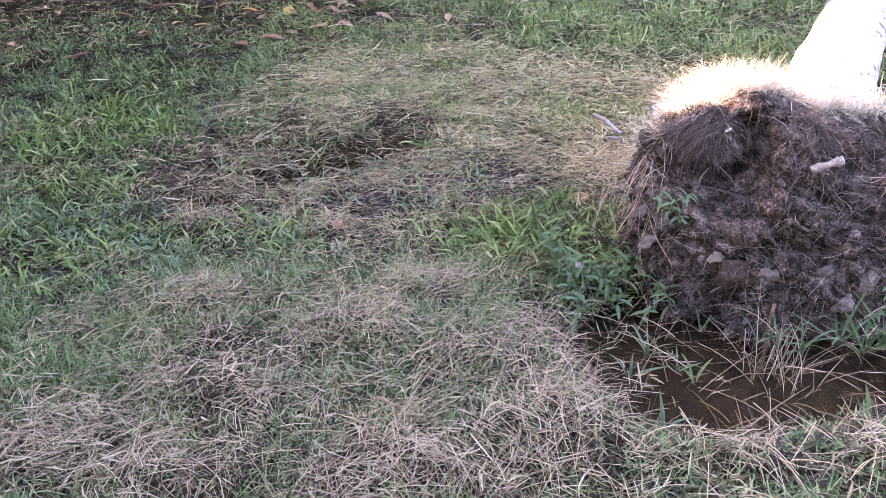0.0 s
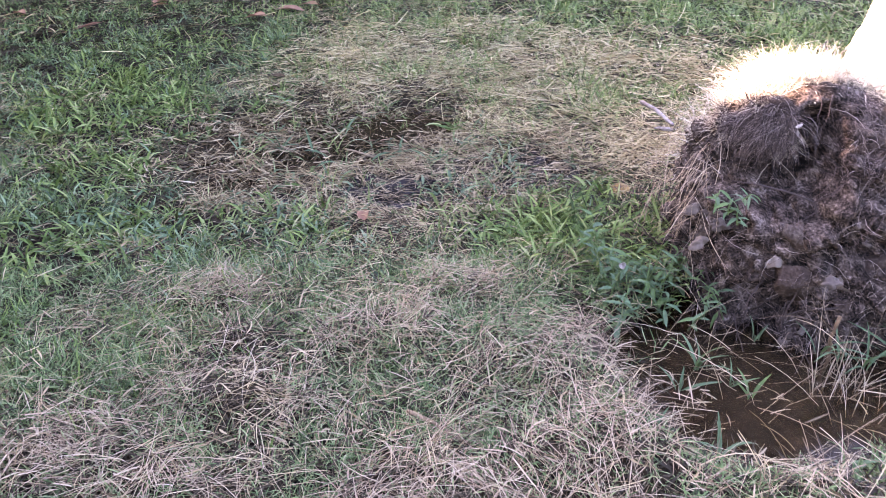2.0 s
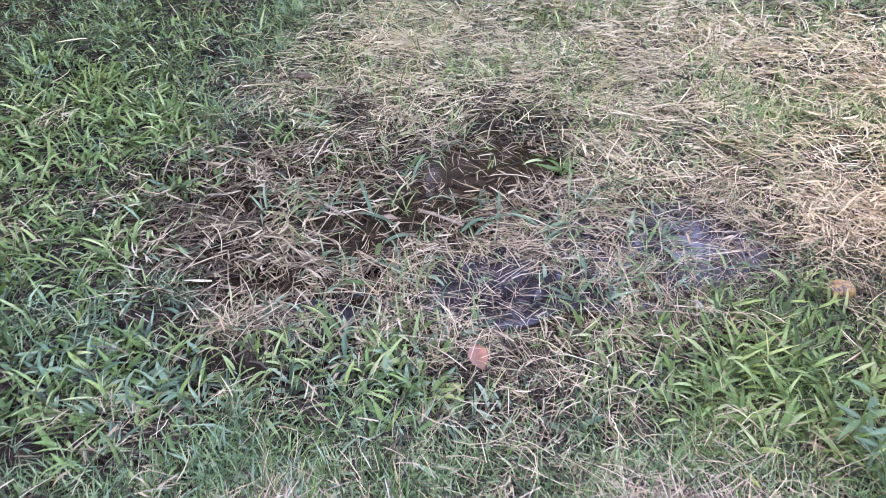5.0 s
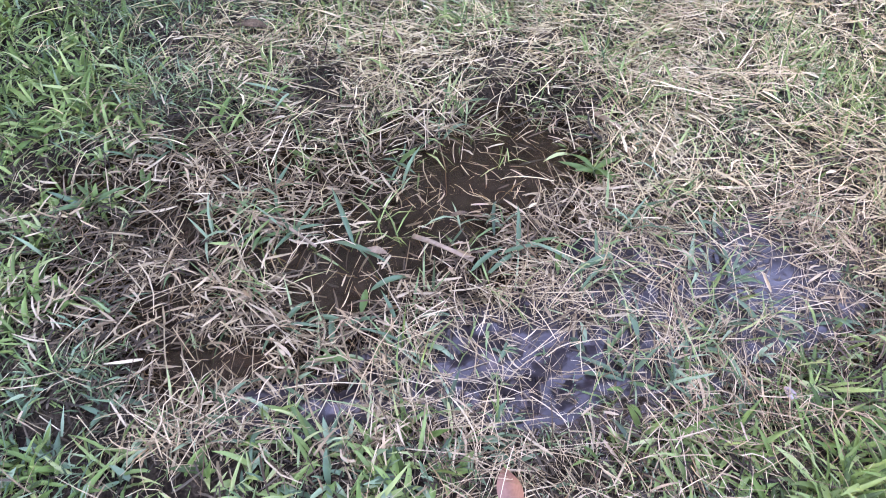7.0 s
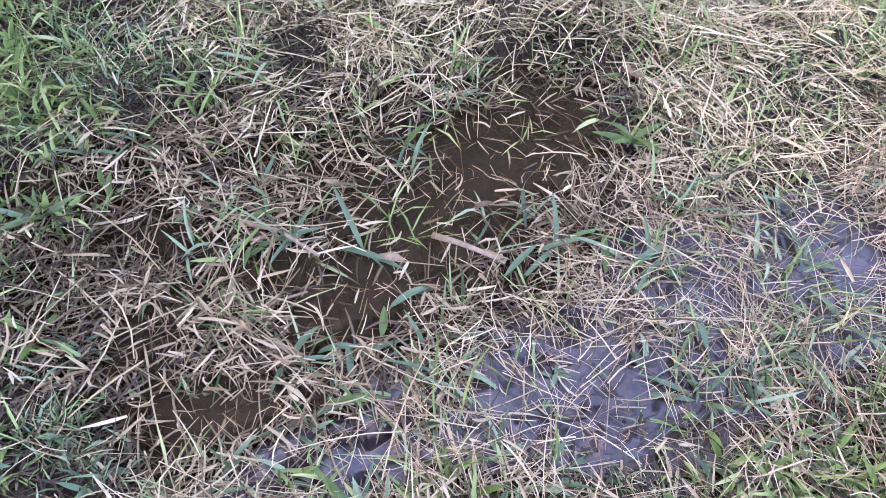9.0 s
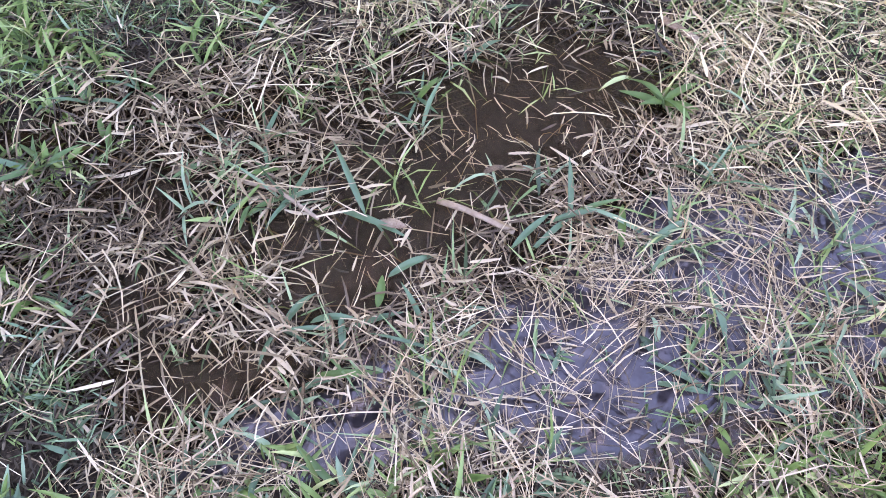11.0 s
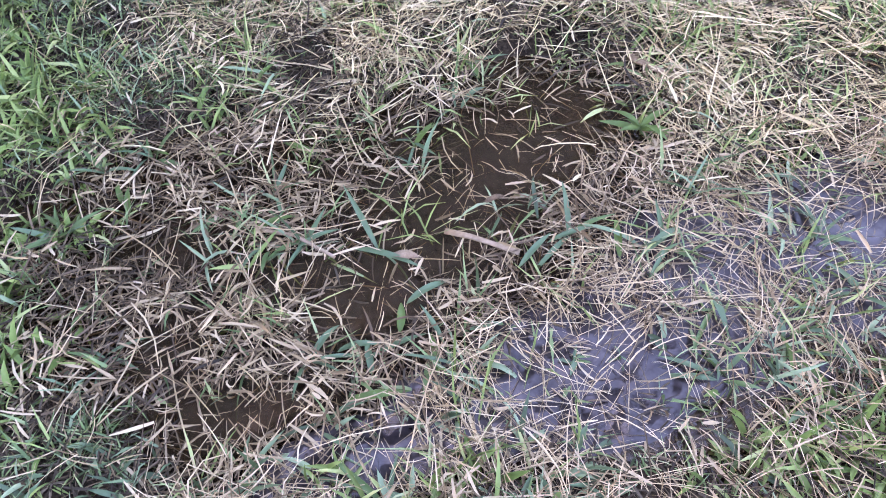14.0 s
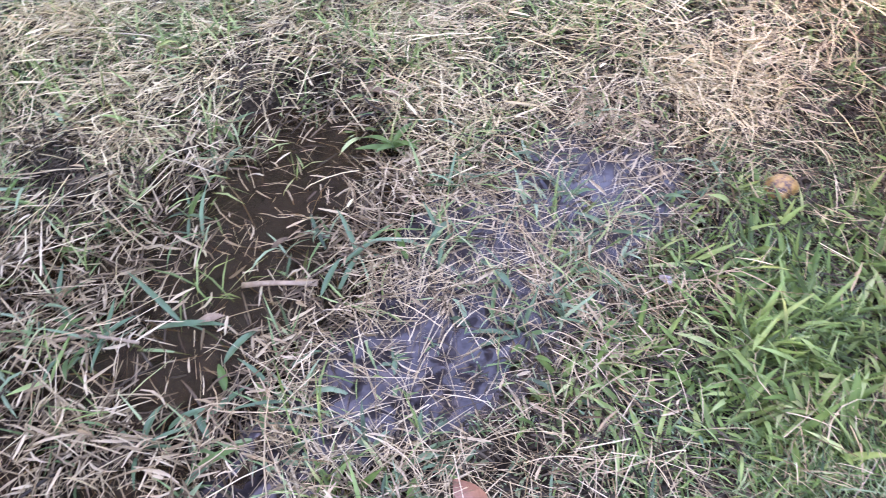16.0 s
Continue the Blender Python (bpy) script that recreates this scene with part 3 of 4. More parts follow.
cover("golden_straw", (
    dry_lay(12500, SEEN, s_gold, 0.06, 0.2, 0.0014, 0.0033, "stem", 0.055, 0.55, 0.35),
    dry_lay(2200, SEEN, s_gold, 0.03, 0.12, 0.003, 0.0075, "leaf", 0.06, 0.4),
    dry_lay(500, SEEN, lambda x, y: sunlit_tint_zone(x, y) * dry_ground(x, y), 0.06, 0.2, 0.0018, 0.0034, "thread", 0.1)), STRAW_GOLD, "golden dry straw matted among sparse green blades", "straw")
cover("wet_straw", (
    dry_lay(4200, NEAR, lambda x, y: np.maximum(wet(x, y), mat_zone(x, y)) * (1 - bare(x, y)) * (1 - 0.7 * mud(x, y)), 0.03, 0.13, 0.0018, 0.0055, "leaf", 0.016),), WET_STRAW, "dark sodden straw soaking in the puddle", "straw")
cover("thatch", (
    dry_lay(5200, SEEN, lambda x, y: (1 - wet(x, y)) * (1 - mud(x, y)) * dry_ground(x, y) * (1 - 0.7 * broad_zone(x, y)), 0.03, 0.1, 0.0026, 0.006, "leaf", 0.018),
    dry_lay(9000, SEEN, lambda x, y: gold_zone(x, y) * (1 - bare(x, y)) * dry_ground(x, y), 0.04, 0.12, 0.003, 0.007, "leaf", 0.02)), THATCH, "brown dead thatch, toned dark for the shaded gaps under the grass", "thatch")

cover("lawn_grass", (
    green_blades(16000, SEEN, g_lawn, 0.03, 0.085, 0.0022, 0.005),
    green_blades(30000, FRONT, lambda x, y: (1 - 0.75 * tangle(x, y)) * dry_ground(x, y) * (1 - pit_side(x, y)) * patch(x, y, 0.09, 66, 0.05, 3.0), 0.03, 0.08, 0.0016, 0.0034),
    green_blades(2300, NEAR, lambda x, y: 0.8 * gold_zone(x, y) * patch(x, y, 0.15, 36, 0.05), 0.05, 0.13, 0.003, 0.006),
    green_blades(450, NEAR, lambda x, y: (mat_zone(x, y) + mud(x, y)) * (1 - 0.98 * bare(x, y)), 0.05, 0.13, 0.0035, 0.008, 3, flop=1.3, steps=3),
    green_blades(1500, OUTER, outside, 0.06, 0.14, 0.005, 0.009, steps=1)), GRASS, "uneven green lawn grass growing through straw", "grass")
cover("broad_grass", (
    green_blades(3300, NEAR, lambda x, y: most(x, y, ((-0.45, -0.92, 0.6, 0.16), (-0.1, -0.86, 0.4, 0.05)), edge=2.5, rag=0.4, seed=56) * patch(x, y, 0.1, 37, 0.1, 2.6), 0.035, 0.08, 0.008, 0.016, 4, 0.015, fold=0.3, broad=True),
    green_blades(6000, SEEN, lambda x, y: g_lawn(x, y) * most(x, y, ((-0.7, -0.95, 1.0, 0.35), (-1.6, 0.3, 1.2, 1.2)), edge=2), 0.04, 0.1, 0.003, 0.007),
    green_blades(650, NEAR, lambda x, y: (mud(x, y) + 0.4 * wet(x, y)) * (1 - 0.97 * bare(x, y)) * patch(x, y, 0.15, 38, 0.05, 2.6), 0.06, 0.14, 0.005, 0.011, 4, 0.012, flop=1.2, fold=0.3, broad=True)), GRASS_BLUE, "broad-bladed bluish green grass round the puddle", "grass")
cover("fresh_grass", (
    green_blades(1900, NEAR, lambda x, y: broad_zone(x, y) * (1 - 0.9 * wet(x, y)) * patch(x, y, 0.12, 35, 0.05, 3.0), 0.04, 0.09, 0.008, 0.016, 5, 0.02, fold=0.3, broad=True),
    green_blades(3000, NEAR, lambda x, y: fresh_zone(x, y) * (1 - 0.7 * mud(x, y)) * patch(x, y, 0.1, 39, 0.08, 2.8), 0.06, 0.13, 0.007, 0.014, 5, 0.018, fold=0.3, broad=True),
    green_blades(2600, NEAR, fresh_zone, 0.04, 0.1, 0.003, 0.006),
    green_blades(9000, SEEN, lambda x, y: g_lawn(x, y) * most(x, y, ((-0.7, -1.4, 0.7, 0.4), (0.8, -1.1, 0.4, 0.3), (-1.4, 0.9, 0.9, 0.7)), edge=2), 0.04, 0.09, 0.0026, 0.0055)), GRASS_FRESH, "fresh mid-green grass tufts among loose straw", "grass")
cover("bright_grass", (
    green_blades(1700, NEAR, lambda x, y: fresh_zone(x, y) * (1 - 0.8 * mud(x, y)) * patch(x, y, 0.1, 68, 0.05, 2.8), 0.07, 0.14, 0.007, 0.014, 4, 0.016, fold=0.3, broad=True),
    green_blades(17000, SEEN, lambda x, y: sunlit_tint_zone(x, y) * dry_ground(x, y) * patch(x, y, 0.25, 40, 0.25), 0.06, 0.15, 0.003, 0.006),
    green_blades(700, NEAR, lambda x, y: broad_zone(x, y) + gold_zone(x, y), 0.05, 0.12, 0.005, 0.011, 4, 0.015, fold=0.3, broad=True)), GRASS_BRIGHT, "bright yellowish green grass, coloured lighter for sunlight on the far lawn", "grass")

# ---- uprooted tree: root plate and trunk ----
BALL = Vector((1.8, -1.1, 0.0))


def root_top(x):
    """Height of the root plate's crest along its width."""
    return float(np.interp(x, (1.1, 1.2, 1.32, 1.54, 1.71, 1.86, 2.0, 2.5), (0.42, 0.6, 0.67, 0.71, 0.66, 0.59, 0.57, 0.45)))


def root_body():
    bm = bmesh.new()
    bmesh.ops.create_icosphere(bm, subdivisions=7, radius=1)
    for v in bm.verts:
        d = v.co.copy()
        k = (abs(d.x) ** 2.7 + abs(d.y) ** 2.7 + abs(d.z) ** 2.7) ** (-1 / 2.7)
        x = 1.83 + d.x * k * (0.53 if d.x < 0 else 0.57)
        y = -1.08 + d.y * k * (0.36 if d.y < 0 else 0.38)
        z = 0.15 + d.z * k * (root_top(x) - 0.15 if d.z > 0 else 0.4)
        p = Vector((x, y, z))
        if z > 0.2:
            p.z -= 0.2 * max(y + 1.28, 0) * min((z - 0.2) / 0.2, 1)
        if d.y < 0:
            low = min(max((0.3 - z) / 0.2, 0), 1)
            p.y -= low * (0.03 + 0.16 * min(max(x - 1.35, 0), 0.5))
            p.y += 0.15 * math.exp(-((z - 0.42) / 0.09) ** 4 - ((x - 1.42) / 0.17) ** 4)
            p.y += 0.2 * math.exp(-((z - 0.48) / 0.13) ** 4 - ((x - 1.59) / 0.07) ** 4)
            p.y -= 0.035 * math.exp(-((z - 0.59) / 0.06) ** 2 - ((x - 1.45) / 0.2) ** 4)
            p.y += 0.08 * math.exp(-((z - 0.5) / 0.05) ** 2 - ((x - 1.84) / 0.05) ** 2)
            p.y += 0.05 * math.exp(-((z - 0.02) / 0.05) ** 2)
        c, f = noise.voronoi(p * 8.5)[0], noise.voronoi(p * 21)[0]
        lumps = 0.075 * (min((c[1] - c[0]) * 2.2, 1) ** 0.7 - 0.75) + 0.026 * (min((f[1] - f[0]) * 2.0, 1) - 0.5)
        rough = noise.fractal(p * 5, 1.0, 2.1, 4) * 0.06 + lumps + noise.fractal(p * 26, 0.9, 2.0, 3) * 0.014
        rough *= 1 - 0.6 * min(max((z - 0.5) / 0.1, 0), 1) * min(max((y + 1.4) / 0.1, 0), 1)
        v.co = p + d * rough - BALL
    return bm


def lump(radius, squash, seed, cuts=2, rough=0.25):
    """An irregular stone or clod."""
    bm = bmesh.new()
    bmesh.ops.create_icosphere(bm, subdivisions=cuts, radius=1)
    for v in bm.verts:
        d = v.co.copy()
        f = 1 + rough * noise.noise(d * 1.4 + Vector((seed, seed * 2, 0))) + 0.1 * noise.noise(d * 4 + Vector((0, seed, 0)))
        v.co = Vector((d.x * squash[0], d.y * squash[1], d.z * squash[2])) * radius * f
    return bm


def wander(start, way, length, steps, bend, drop=0.0):
    """A crooked line of points."""
    p, w = Vector(start), Vector(way).normalized()
    pts = [p.copy()]
    for i in range(steps):
        w = (w + Vector((rng.normal(0, bend), rng.normal(0, bend * 0.6), rng.normal(0, bend) - drop))).normalized()
        p = p + w * (length / steps)
        pts.append(p.copy())
    return pts


def uprooted_tree():
    thing = new("uprooted_tree")
    thing.location = BALL
    body = part("root_plate", root_body(), ROOT_SOIL, thing, "dark earth packed round the roots")
    P = np.array([v.co for v in body.data.vertices])
    N = np.array([v.normal for v in body.data.vertices])
    W = P + np.array(BALL)
    face = np.where((N[:, 1] < 0.15) & (W[:, 2] > -0.1) & (W[:, 1] < -1.05))[0]
    face = face[(np.abs(W[face, 0] - 1.59) > 0.075) | (np.abs(W[face, 2] - 0.53) > 0.14)]
    # hanging root hairs over the face, thickest under the crest
    weight = (0.08 + np.exp(-((W[face, 2] - 0.57) / 0.08) ** 2) + 0.25 * np.clip(W[face, 0] - 1.6, 0, 0.5)) * np.where(W[face, 0] < 1.36, 0.12, 1)
    pick = rng.choice(face, 9000, p=weight / weight.sum())
    n = len(pick)
    out = np.arctan2(N[pick, 1], N[pick, 0])
    hairs = stalks(P[pick] + N[pick] * 0.004, out + rng.normal(0, 0.9, n), rng.uniform(0.02, 0.11, n) * rng.uniform(0.4, 1, n), rng.uniform(0.0006, 0.0018, n), rng.normal(0.2, 0.6, n), rng.uniform(-1.6, -0.6, n), rng.normal(0, 0.5, n), steps=3)
    pick2 = rng.choice(face, 3000)
    n = len(pick2)
    flat = stalks(P[pick2] + N[pick2] * 0.008, rng.uniform(0, math.tau, n), rng.uniform(0.02, 0.16, n), rng.uniform(0.0007, 0.002, n), rng.normal(0, 0.7, n), rng.normal(0, 0.7, n), rng.normal(0, 0.7, n), steps=3)
    cap = face[(W[face, 2] > 0.5) & (W[face, 0] < 1.66)]
    pick3 = rng.choice(cap, 1500)
    n = len(pick3)
    fringe = stalks(P[pick3] + N[pick3] * 0.006, np.arctan2(N[pick3, 1], N[pick3, 0]) + rng.normal(0, 1.3, n), rng.uniform(0.03, 0.12, n), rng.uniform(0.0007, 0.0018, n), rng.normal(0.1, 0.4, n), rng.uniform(-2.0, -1.0, n), rng.normal(0, 0.5, n), steps=4)
    ob = part("root_hairs", quads_mesh("root_hairs", *joined(hairs, flat, fringe), ROOT), ROOT, thing, "tangled fine grey-brown root hairs")
    tagged(ob, kind="stuff")
    # thicker roots that stand out of the face
    for i in range(80):
        j = int(rng.choice(face[W[face, 2] < 0.5]))
        way = Vector((rng.normal(0, 0.8), -0.25, rng.normal(-0.35, 0.6)))
        r = rng.uniform(0.0012, 0.0045)
        pts = wander(Vector(P[j]) + Vector(N[j]) * 0.004, way, rng.uniform(0.1, 0.32), 9, 0.28, 0.05)
        part("root", tube(bmesh.new(), pts, [r * (1 - 0.07 * k) for k in range(10)], 6), ROOT, thing)
    # thin wriggling roots that hang from the crest and across the hollow
    brow = np.where((N[:, 1] < 0.1) & (W[:, 2] > 0.36) & (W[:, 1] < -1.1) & (W[:, 0] > 1.3))[0]
    for i in range(90):
        j = int(rng.choice(brow))
        way = Vector((rng.normal(0, 0.5), -0.5, rng.normal(-0.5, 0.3)))
        r = rng.uniform(0.0009, 0.0019)
        pts = wander(Vector(P[j]) + Vector(N[j]) * 0.006, way, rng.uniform(0.06, 0.2), 10, 0.34, 0.16)
        part("root", tube(bmesh.new(), pts, [r * (1 - 0.06 * k) for k in range(11)], 5), ROOT, thing)
    # a forked pale root across the hollow and a broken stub
    fork = [(-0.5, -0.33, 0.47), (-0.42, -0.37, 0.475), (-0.33, -0.385, 0.455), (-0.27, -0.39, 0.43)]
    part("root", tube(bmesh.new(), fork, [0.0015, 0.0025, 0.003, 0.0025], 6), ROOT, thing, "pale forked root")
    part("root", tube(bmesh.new(), [(-0.27, -0.39, 0.43), (-0.235, -0.4, 0.455), (-0.215, -0.4, 0.49)], [0.003, 0.0025, 0.0015], 6), ROOT, thing)
    part("root", tube(bmesh.new(), [(-0.27, -0.39, 0.43), (-0.255, -0.4, 0.39)], [0.003, 0.002], 6), ROOT, thing)
    bm = tube(bmesh.new(), [Vector((-0.075, -0.36, 0.51)).lerp(Vector((-0.015, -0.4, 0.557)), s) for s in np.linspace(0, 1, 12)], [0.0125 + 0.002 * math.sin(i * 0.8) * (i < 10) for i in range(12)], 14)
    for v in bm.verts:
        v.co += Vector(noise.noise_vector(v.co * 60)) * 0.0035
    part("root_stub", bm, CHIP, thing, "broken pale root stub")
    # stones and clods bedded in the face
    for i in range(80):
        j = int(rng.choice(face[W[face, 2] < (0.28 if i < 42 else 0.62)]))
        r = rng.uniform(0.01, 0.022) if i < 36 else rng.uniform(0.02, 0.05)
        ob = part("stone" if i < 36 else "clod", lump(r, (1.25, 0.8, rng.uniform(0.6, 1)), i * 3.1, 2, 0.9), STONE if i < 36 else EARTH, thing)
        ob.location = Vector(P[j]) - Vector(N[j]) * r * 0.45
        ob.rotation_euler = (rng.uniform(-0.4, 0.4), rng.uniform(-0.8, 0.8), rng.uniform(-0.5, 0.5))
    for x, y, z, r in ((1.79, -1.56, 0.205, 0.02), (1.5, -1.44, 0.19, 0.022), (1.62, -1.55, 0.19, 0.02), (1.87, -1.58, 0.09, 0.026), (1.29, -1.35, 0.2, 0.022), (1.29, -1.25, 0.27, 0.026), (1.34, -1.36, 0.27, 0.022), (2.0, -1.53, 0.42, 0.026)):
        ob = part("stone", lump(r, (1.2, 0.8, 0.72), x * 9 + z, 3, 0.9), STONE, thing, "pale rounded stone")
        ob.location = Vector((x, y + r * 0.45, z)) - BALL
        ob.rotation_euler = (0.2, rng.uniform(-0.5, 0.5), 0.3)
    # dry grass that still grows on the back and crest
    top = np.where((N[:, 2] > 0.2) & (W[:, 2] > 0.15) & ((W[:, 1] > -1.16) & ((W[:, 0] > 1.45) | ((N[:, 2] > 0.45) & (W[:, 1] > -1.1) & (W[:, 0] > 1.38)))))[0]
    pick = rng.choice(top, 20000)
    n = len(pick)
    V = blades(P[pick], rng.uniform(0, math.tau, n), rng.uniform(0.04, 0.17, n), rng.uniform(0.0016, 0.0036, n), rng.uniform(0.1, 1.4, n), rng.uniform(-1.0, 0.8, n), rng.normal(0, 0.4, n), steps=3, fold=0)
    ob = part("turf", quads_mesh("turf", *V, TURF), TURF, thing, "dry turf on the lifted sod, coloured paler for glaring sun")
    tagged(ob, kind="stuff")
    # straw and roots hang from the sod's edge down to the lawn
    n = 110
    hx, hy = rng.normal(1.29, 0.03, n), rng.uniform(-1.34, -0.8, n)
    start = np.stack((hx, hy, rng.uniform(0.28, 0.5, n)), 1) - np.array(BALL)
    ob = part("hanging_straw", quads_mesh("hanging_straw", *blades(start, math.pi + rng.normal(0.3, 0.9, n), rng.uniform(0.08, 0.4, n), rng.uniform(0.0009, 0.0022, n), rng.normal(-0.3, 0.5, n), rng.normal(-1.3, 0.3, n), rng.normal(0, 0.9, n), steps=5, fold=0), TANGLED_STRAW), TANGLED_STRAW, thing, "dry straw hanging from the lifted sod")
    tagged(ob, kind="stuff")
    # the felled trunk runs back from the root plate
    bm = bmesh.new()
    line = [Vector((0.14, 0.16, 0.27)) + Vector((0.5, 0.86, 0.1)) * s for s in np.linspace(0, 2.6, 40)]
    tube(bm, line, [0.2 + 0.13 * math.exp(-i / 3.0) - 0.0015 * i for i in range(40)], 28)
    for v in bm.verts:
        v.co += Vector(noise.noise_vector(v.co * 6)) * 0.016 + Vector(noise.noise_vector(v.co * 22)) * 0.006
    part("trunk", bm, TRUNK, thing, "pale rough bark of the fallen trunk")
    return thing


tagged(uprooted_tree(), "uprooted tree with an earthy root plate beside a water-filled pit", "fallen tree")

# ---- unseen shade tree that darkens the lawn and the puddle's reflection ----


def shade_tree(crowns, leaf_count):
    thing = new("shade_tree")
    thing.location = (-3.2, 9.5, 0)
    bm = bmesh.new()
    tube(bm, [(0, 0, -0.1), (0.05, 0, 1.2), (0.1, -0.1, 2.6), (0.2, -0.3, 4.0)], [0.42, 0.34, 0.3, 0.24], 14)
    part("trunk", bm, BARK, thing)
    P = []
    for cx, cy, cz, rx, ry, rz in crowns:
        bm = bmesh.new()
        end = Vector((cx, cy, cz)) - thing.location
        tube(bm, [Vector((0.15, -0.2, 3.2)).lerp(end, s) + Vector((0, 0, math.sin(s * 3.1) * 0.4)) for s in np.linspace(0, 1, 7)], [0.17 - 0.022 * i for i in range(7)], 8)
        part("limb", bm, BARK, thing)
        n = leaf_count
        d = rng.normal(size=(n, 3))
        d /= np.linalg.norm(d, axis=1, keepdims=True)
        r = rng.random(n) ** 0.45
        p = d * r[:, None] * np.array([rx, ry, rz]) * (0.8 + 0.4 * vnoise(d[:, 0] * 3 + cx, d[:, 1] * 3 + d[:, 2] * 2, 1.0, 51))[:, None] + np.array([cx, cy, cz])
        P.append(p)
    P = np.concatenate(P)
    # leaves are cleared along the sun's path to light the crest and trunk
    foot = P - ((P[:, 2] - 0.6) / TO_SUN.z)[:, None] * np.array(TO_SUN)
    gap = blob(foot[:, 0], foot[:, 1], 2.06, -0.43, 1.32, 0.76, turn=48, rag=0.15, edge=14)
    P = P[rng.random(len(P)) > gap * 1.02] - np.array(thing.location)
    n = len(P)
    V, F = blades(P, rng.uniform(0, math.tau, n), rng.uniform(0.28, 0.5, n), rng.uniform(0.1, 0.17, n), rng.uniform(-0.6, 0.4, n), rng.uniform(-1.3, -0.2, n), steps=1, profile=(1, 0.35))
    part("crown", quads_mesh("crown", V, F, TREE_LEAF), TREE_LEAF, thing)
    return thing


# the low crowns on the left are added to deepen the shade there
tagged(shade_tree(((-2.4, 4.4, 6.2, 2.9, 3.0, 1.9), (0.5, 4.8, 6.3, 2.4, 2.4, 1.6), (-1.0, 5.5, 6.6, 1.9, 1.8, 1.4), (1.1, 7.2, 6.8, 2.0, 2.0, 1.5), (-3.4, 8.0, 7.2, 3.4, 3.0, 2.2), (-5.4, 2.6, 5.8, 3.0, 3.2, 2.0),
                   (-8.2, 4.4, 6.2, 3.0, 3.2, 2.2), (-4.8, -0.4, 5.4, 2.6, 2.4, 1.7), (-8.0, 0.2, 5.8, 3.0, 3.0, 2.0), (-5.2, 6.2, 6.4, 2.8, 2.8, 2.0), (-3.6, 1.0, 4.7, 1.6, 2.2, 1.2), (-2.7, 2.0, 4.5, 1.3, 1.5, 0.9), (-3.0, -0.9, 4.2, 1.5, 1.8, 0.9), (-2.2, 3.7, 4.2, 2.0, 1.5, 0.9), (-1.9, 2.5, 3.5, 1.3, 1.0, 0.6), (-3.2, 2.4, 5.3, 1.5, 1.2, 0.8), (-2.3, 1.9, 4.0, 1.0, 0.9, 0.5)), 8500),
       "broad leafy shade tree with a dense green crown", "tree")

# ---- plants in the puddle and round the pit ----


def leaf_mesh(name, length, width, bend, fold, mat, curl=0.0, wave=0.0):
    """A lance-shaped leaf along +x, with a folded midrib, a bend and a wavy rim."""
    bm = bmesh.new()
    rows = []
    for i in range(11):
        s = i / 10
        w = width * 0.5 * max(math.sin(math.pi * min(s ** 0.8, 1)) ** 0.8, 0.03)
        a = bend * s
        cx, cz = length * (math.sin(a) / bend if abs(bend) > 1e-3 else s), length * ((math.cos(a) - 1) / bend if abs(bend) > 1e-3 else 0)
        row = []
        for j in range(-2, 3):
            u = j / 2
            z = cz + abs(u) * w * fold + u * u * curl * w + wave * width * math.sin(s * 9 + u * 2) * abs(u)
            row.append(bm.verts.new((cx, u * w, z)))
        rows.append(row)
    for r0, r1 in zip(rows, rows[1:]):
        for j in range(4):
            bm.faces.new((r0[j], r1[j], r1[j + 1], r0[j + 1]))
    me = bpy.data.meshes.new(name)
    bm.to_mesh(me)
    bm.free()
    me.materials.append(mat)
    for p in me.polygons:
        p.use_smooth = True
    return me


BLADE_MESHES = [leaf_mesh("blade", 0.1, w, b, 0.35, m) for w, b, m in ((0.011, 0.5, GRASS_BLUE), (0.009, 1.1, GRASS_BLUE), (0.013, 0.8, GRASS), (0.01, 1.6, GRASS_BLUE))]
WEED_MESHES = [leaf_mesh("leaf", 0.1, w, b, 0.3, m, wave=0.05) for w, b, m in ((0.022, 0.6, GRASS), (0.026, 0.9, GRASS_BLUE), (0.017, 0.4, GRASS_BLUE))]


def sprig(name, place, count, size, spread, meshes, piece, stem=0.0):
    """A small plant: leaves round a short stem."""
    thing = new(name)
    thing.location = place
    if stem:
        pts = wander((0, 0, -0.01), (rng.normal(0, 0.25), rng.normal(0, 0.25), 1), stem, 5, 0.12)
        part("stem", tube(bmesh.new(), pts, [0.0028 - 0.0003 * i for i in range(6)], 5), GRASS, thing)
    turn0 = rng.uniform(0, 6.28)
    for i in range(count):
        ob = part(piece, meshes[int(rng.integers(len(meshes)))], None, thing)
        s = size * rng.uniform(0.6, 1.15) / 0.1
        at = pts[1 + i * 4 // max(count - 1, 1)] if stem else Vector((rng.normal(0, 0.006), rng.normal(0, 0.006), 0))
        ob.matrix_basis = Matrix.Translation(at) @ pose(0, 0, 0, rng.uniform(-25, 25), -rng.uniform(*spread), math.degrees(turn0) + i * 137 + rng.uniform(-25, 25)) @ Matrix.Diagonal((s, s * rng.uniform(0.8, 1.2) * (0.1 / max(size, 0.1)) ** 1.1, s, 1))
    return thing


def on_ground(x, y, up=0.0):
    return (x, y, float(lying(x, y)) + up)


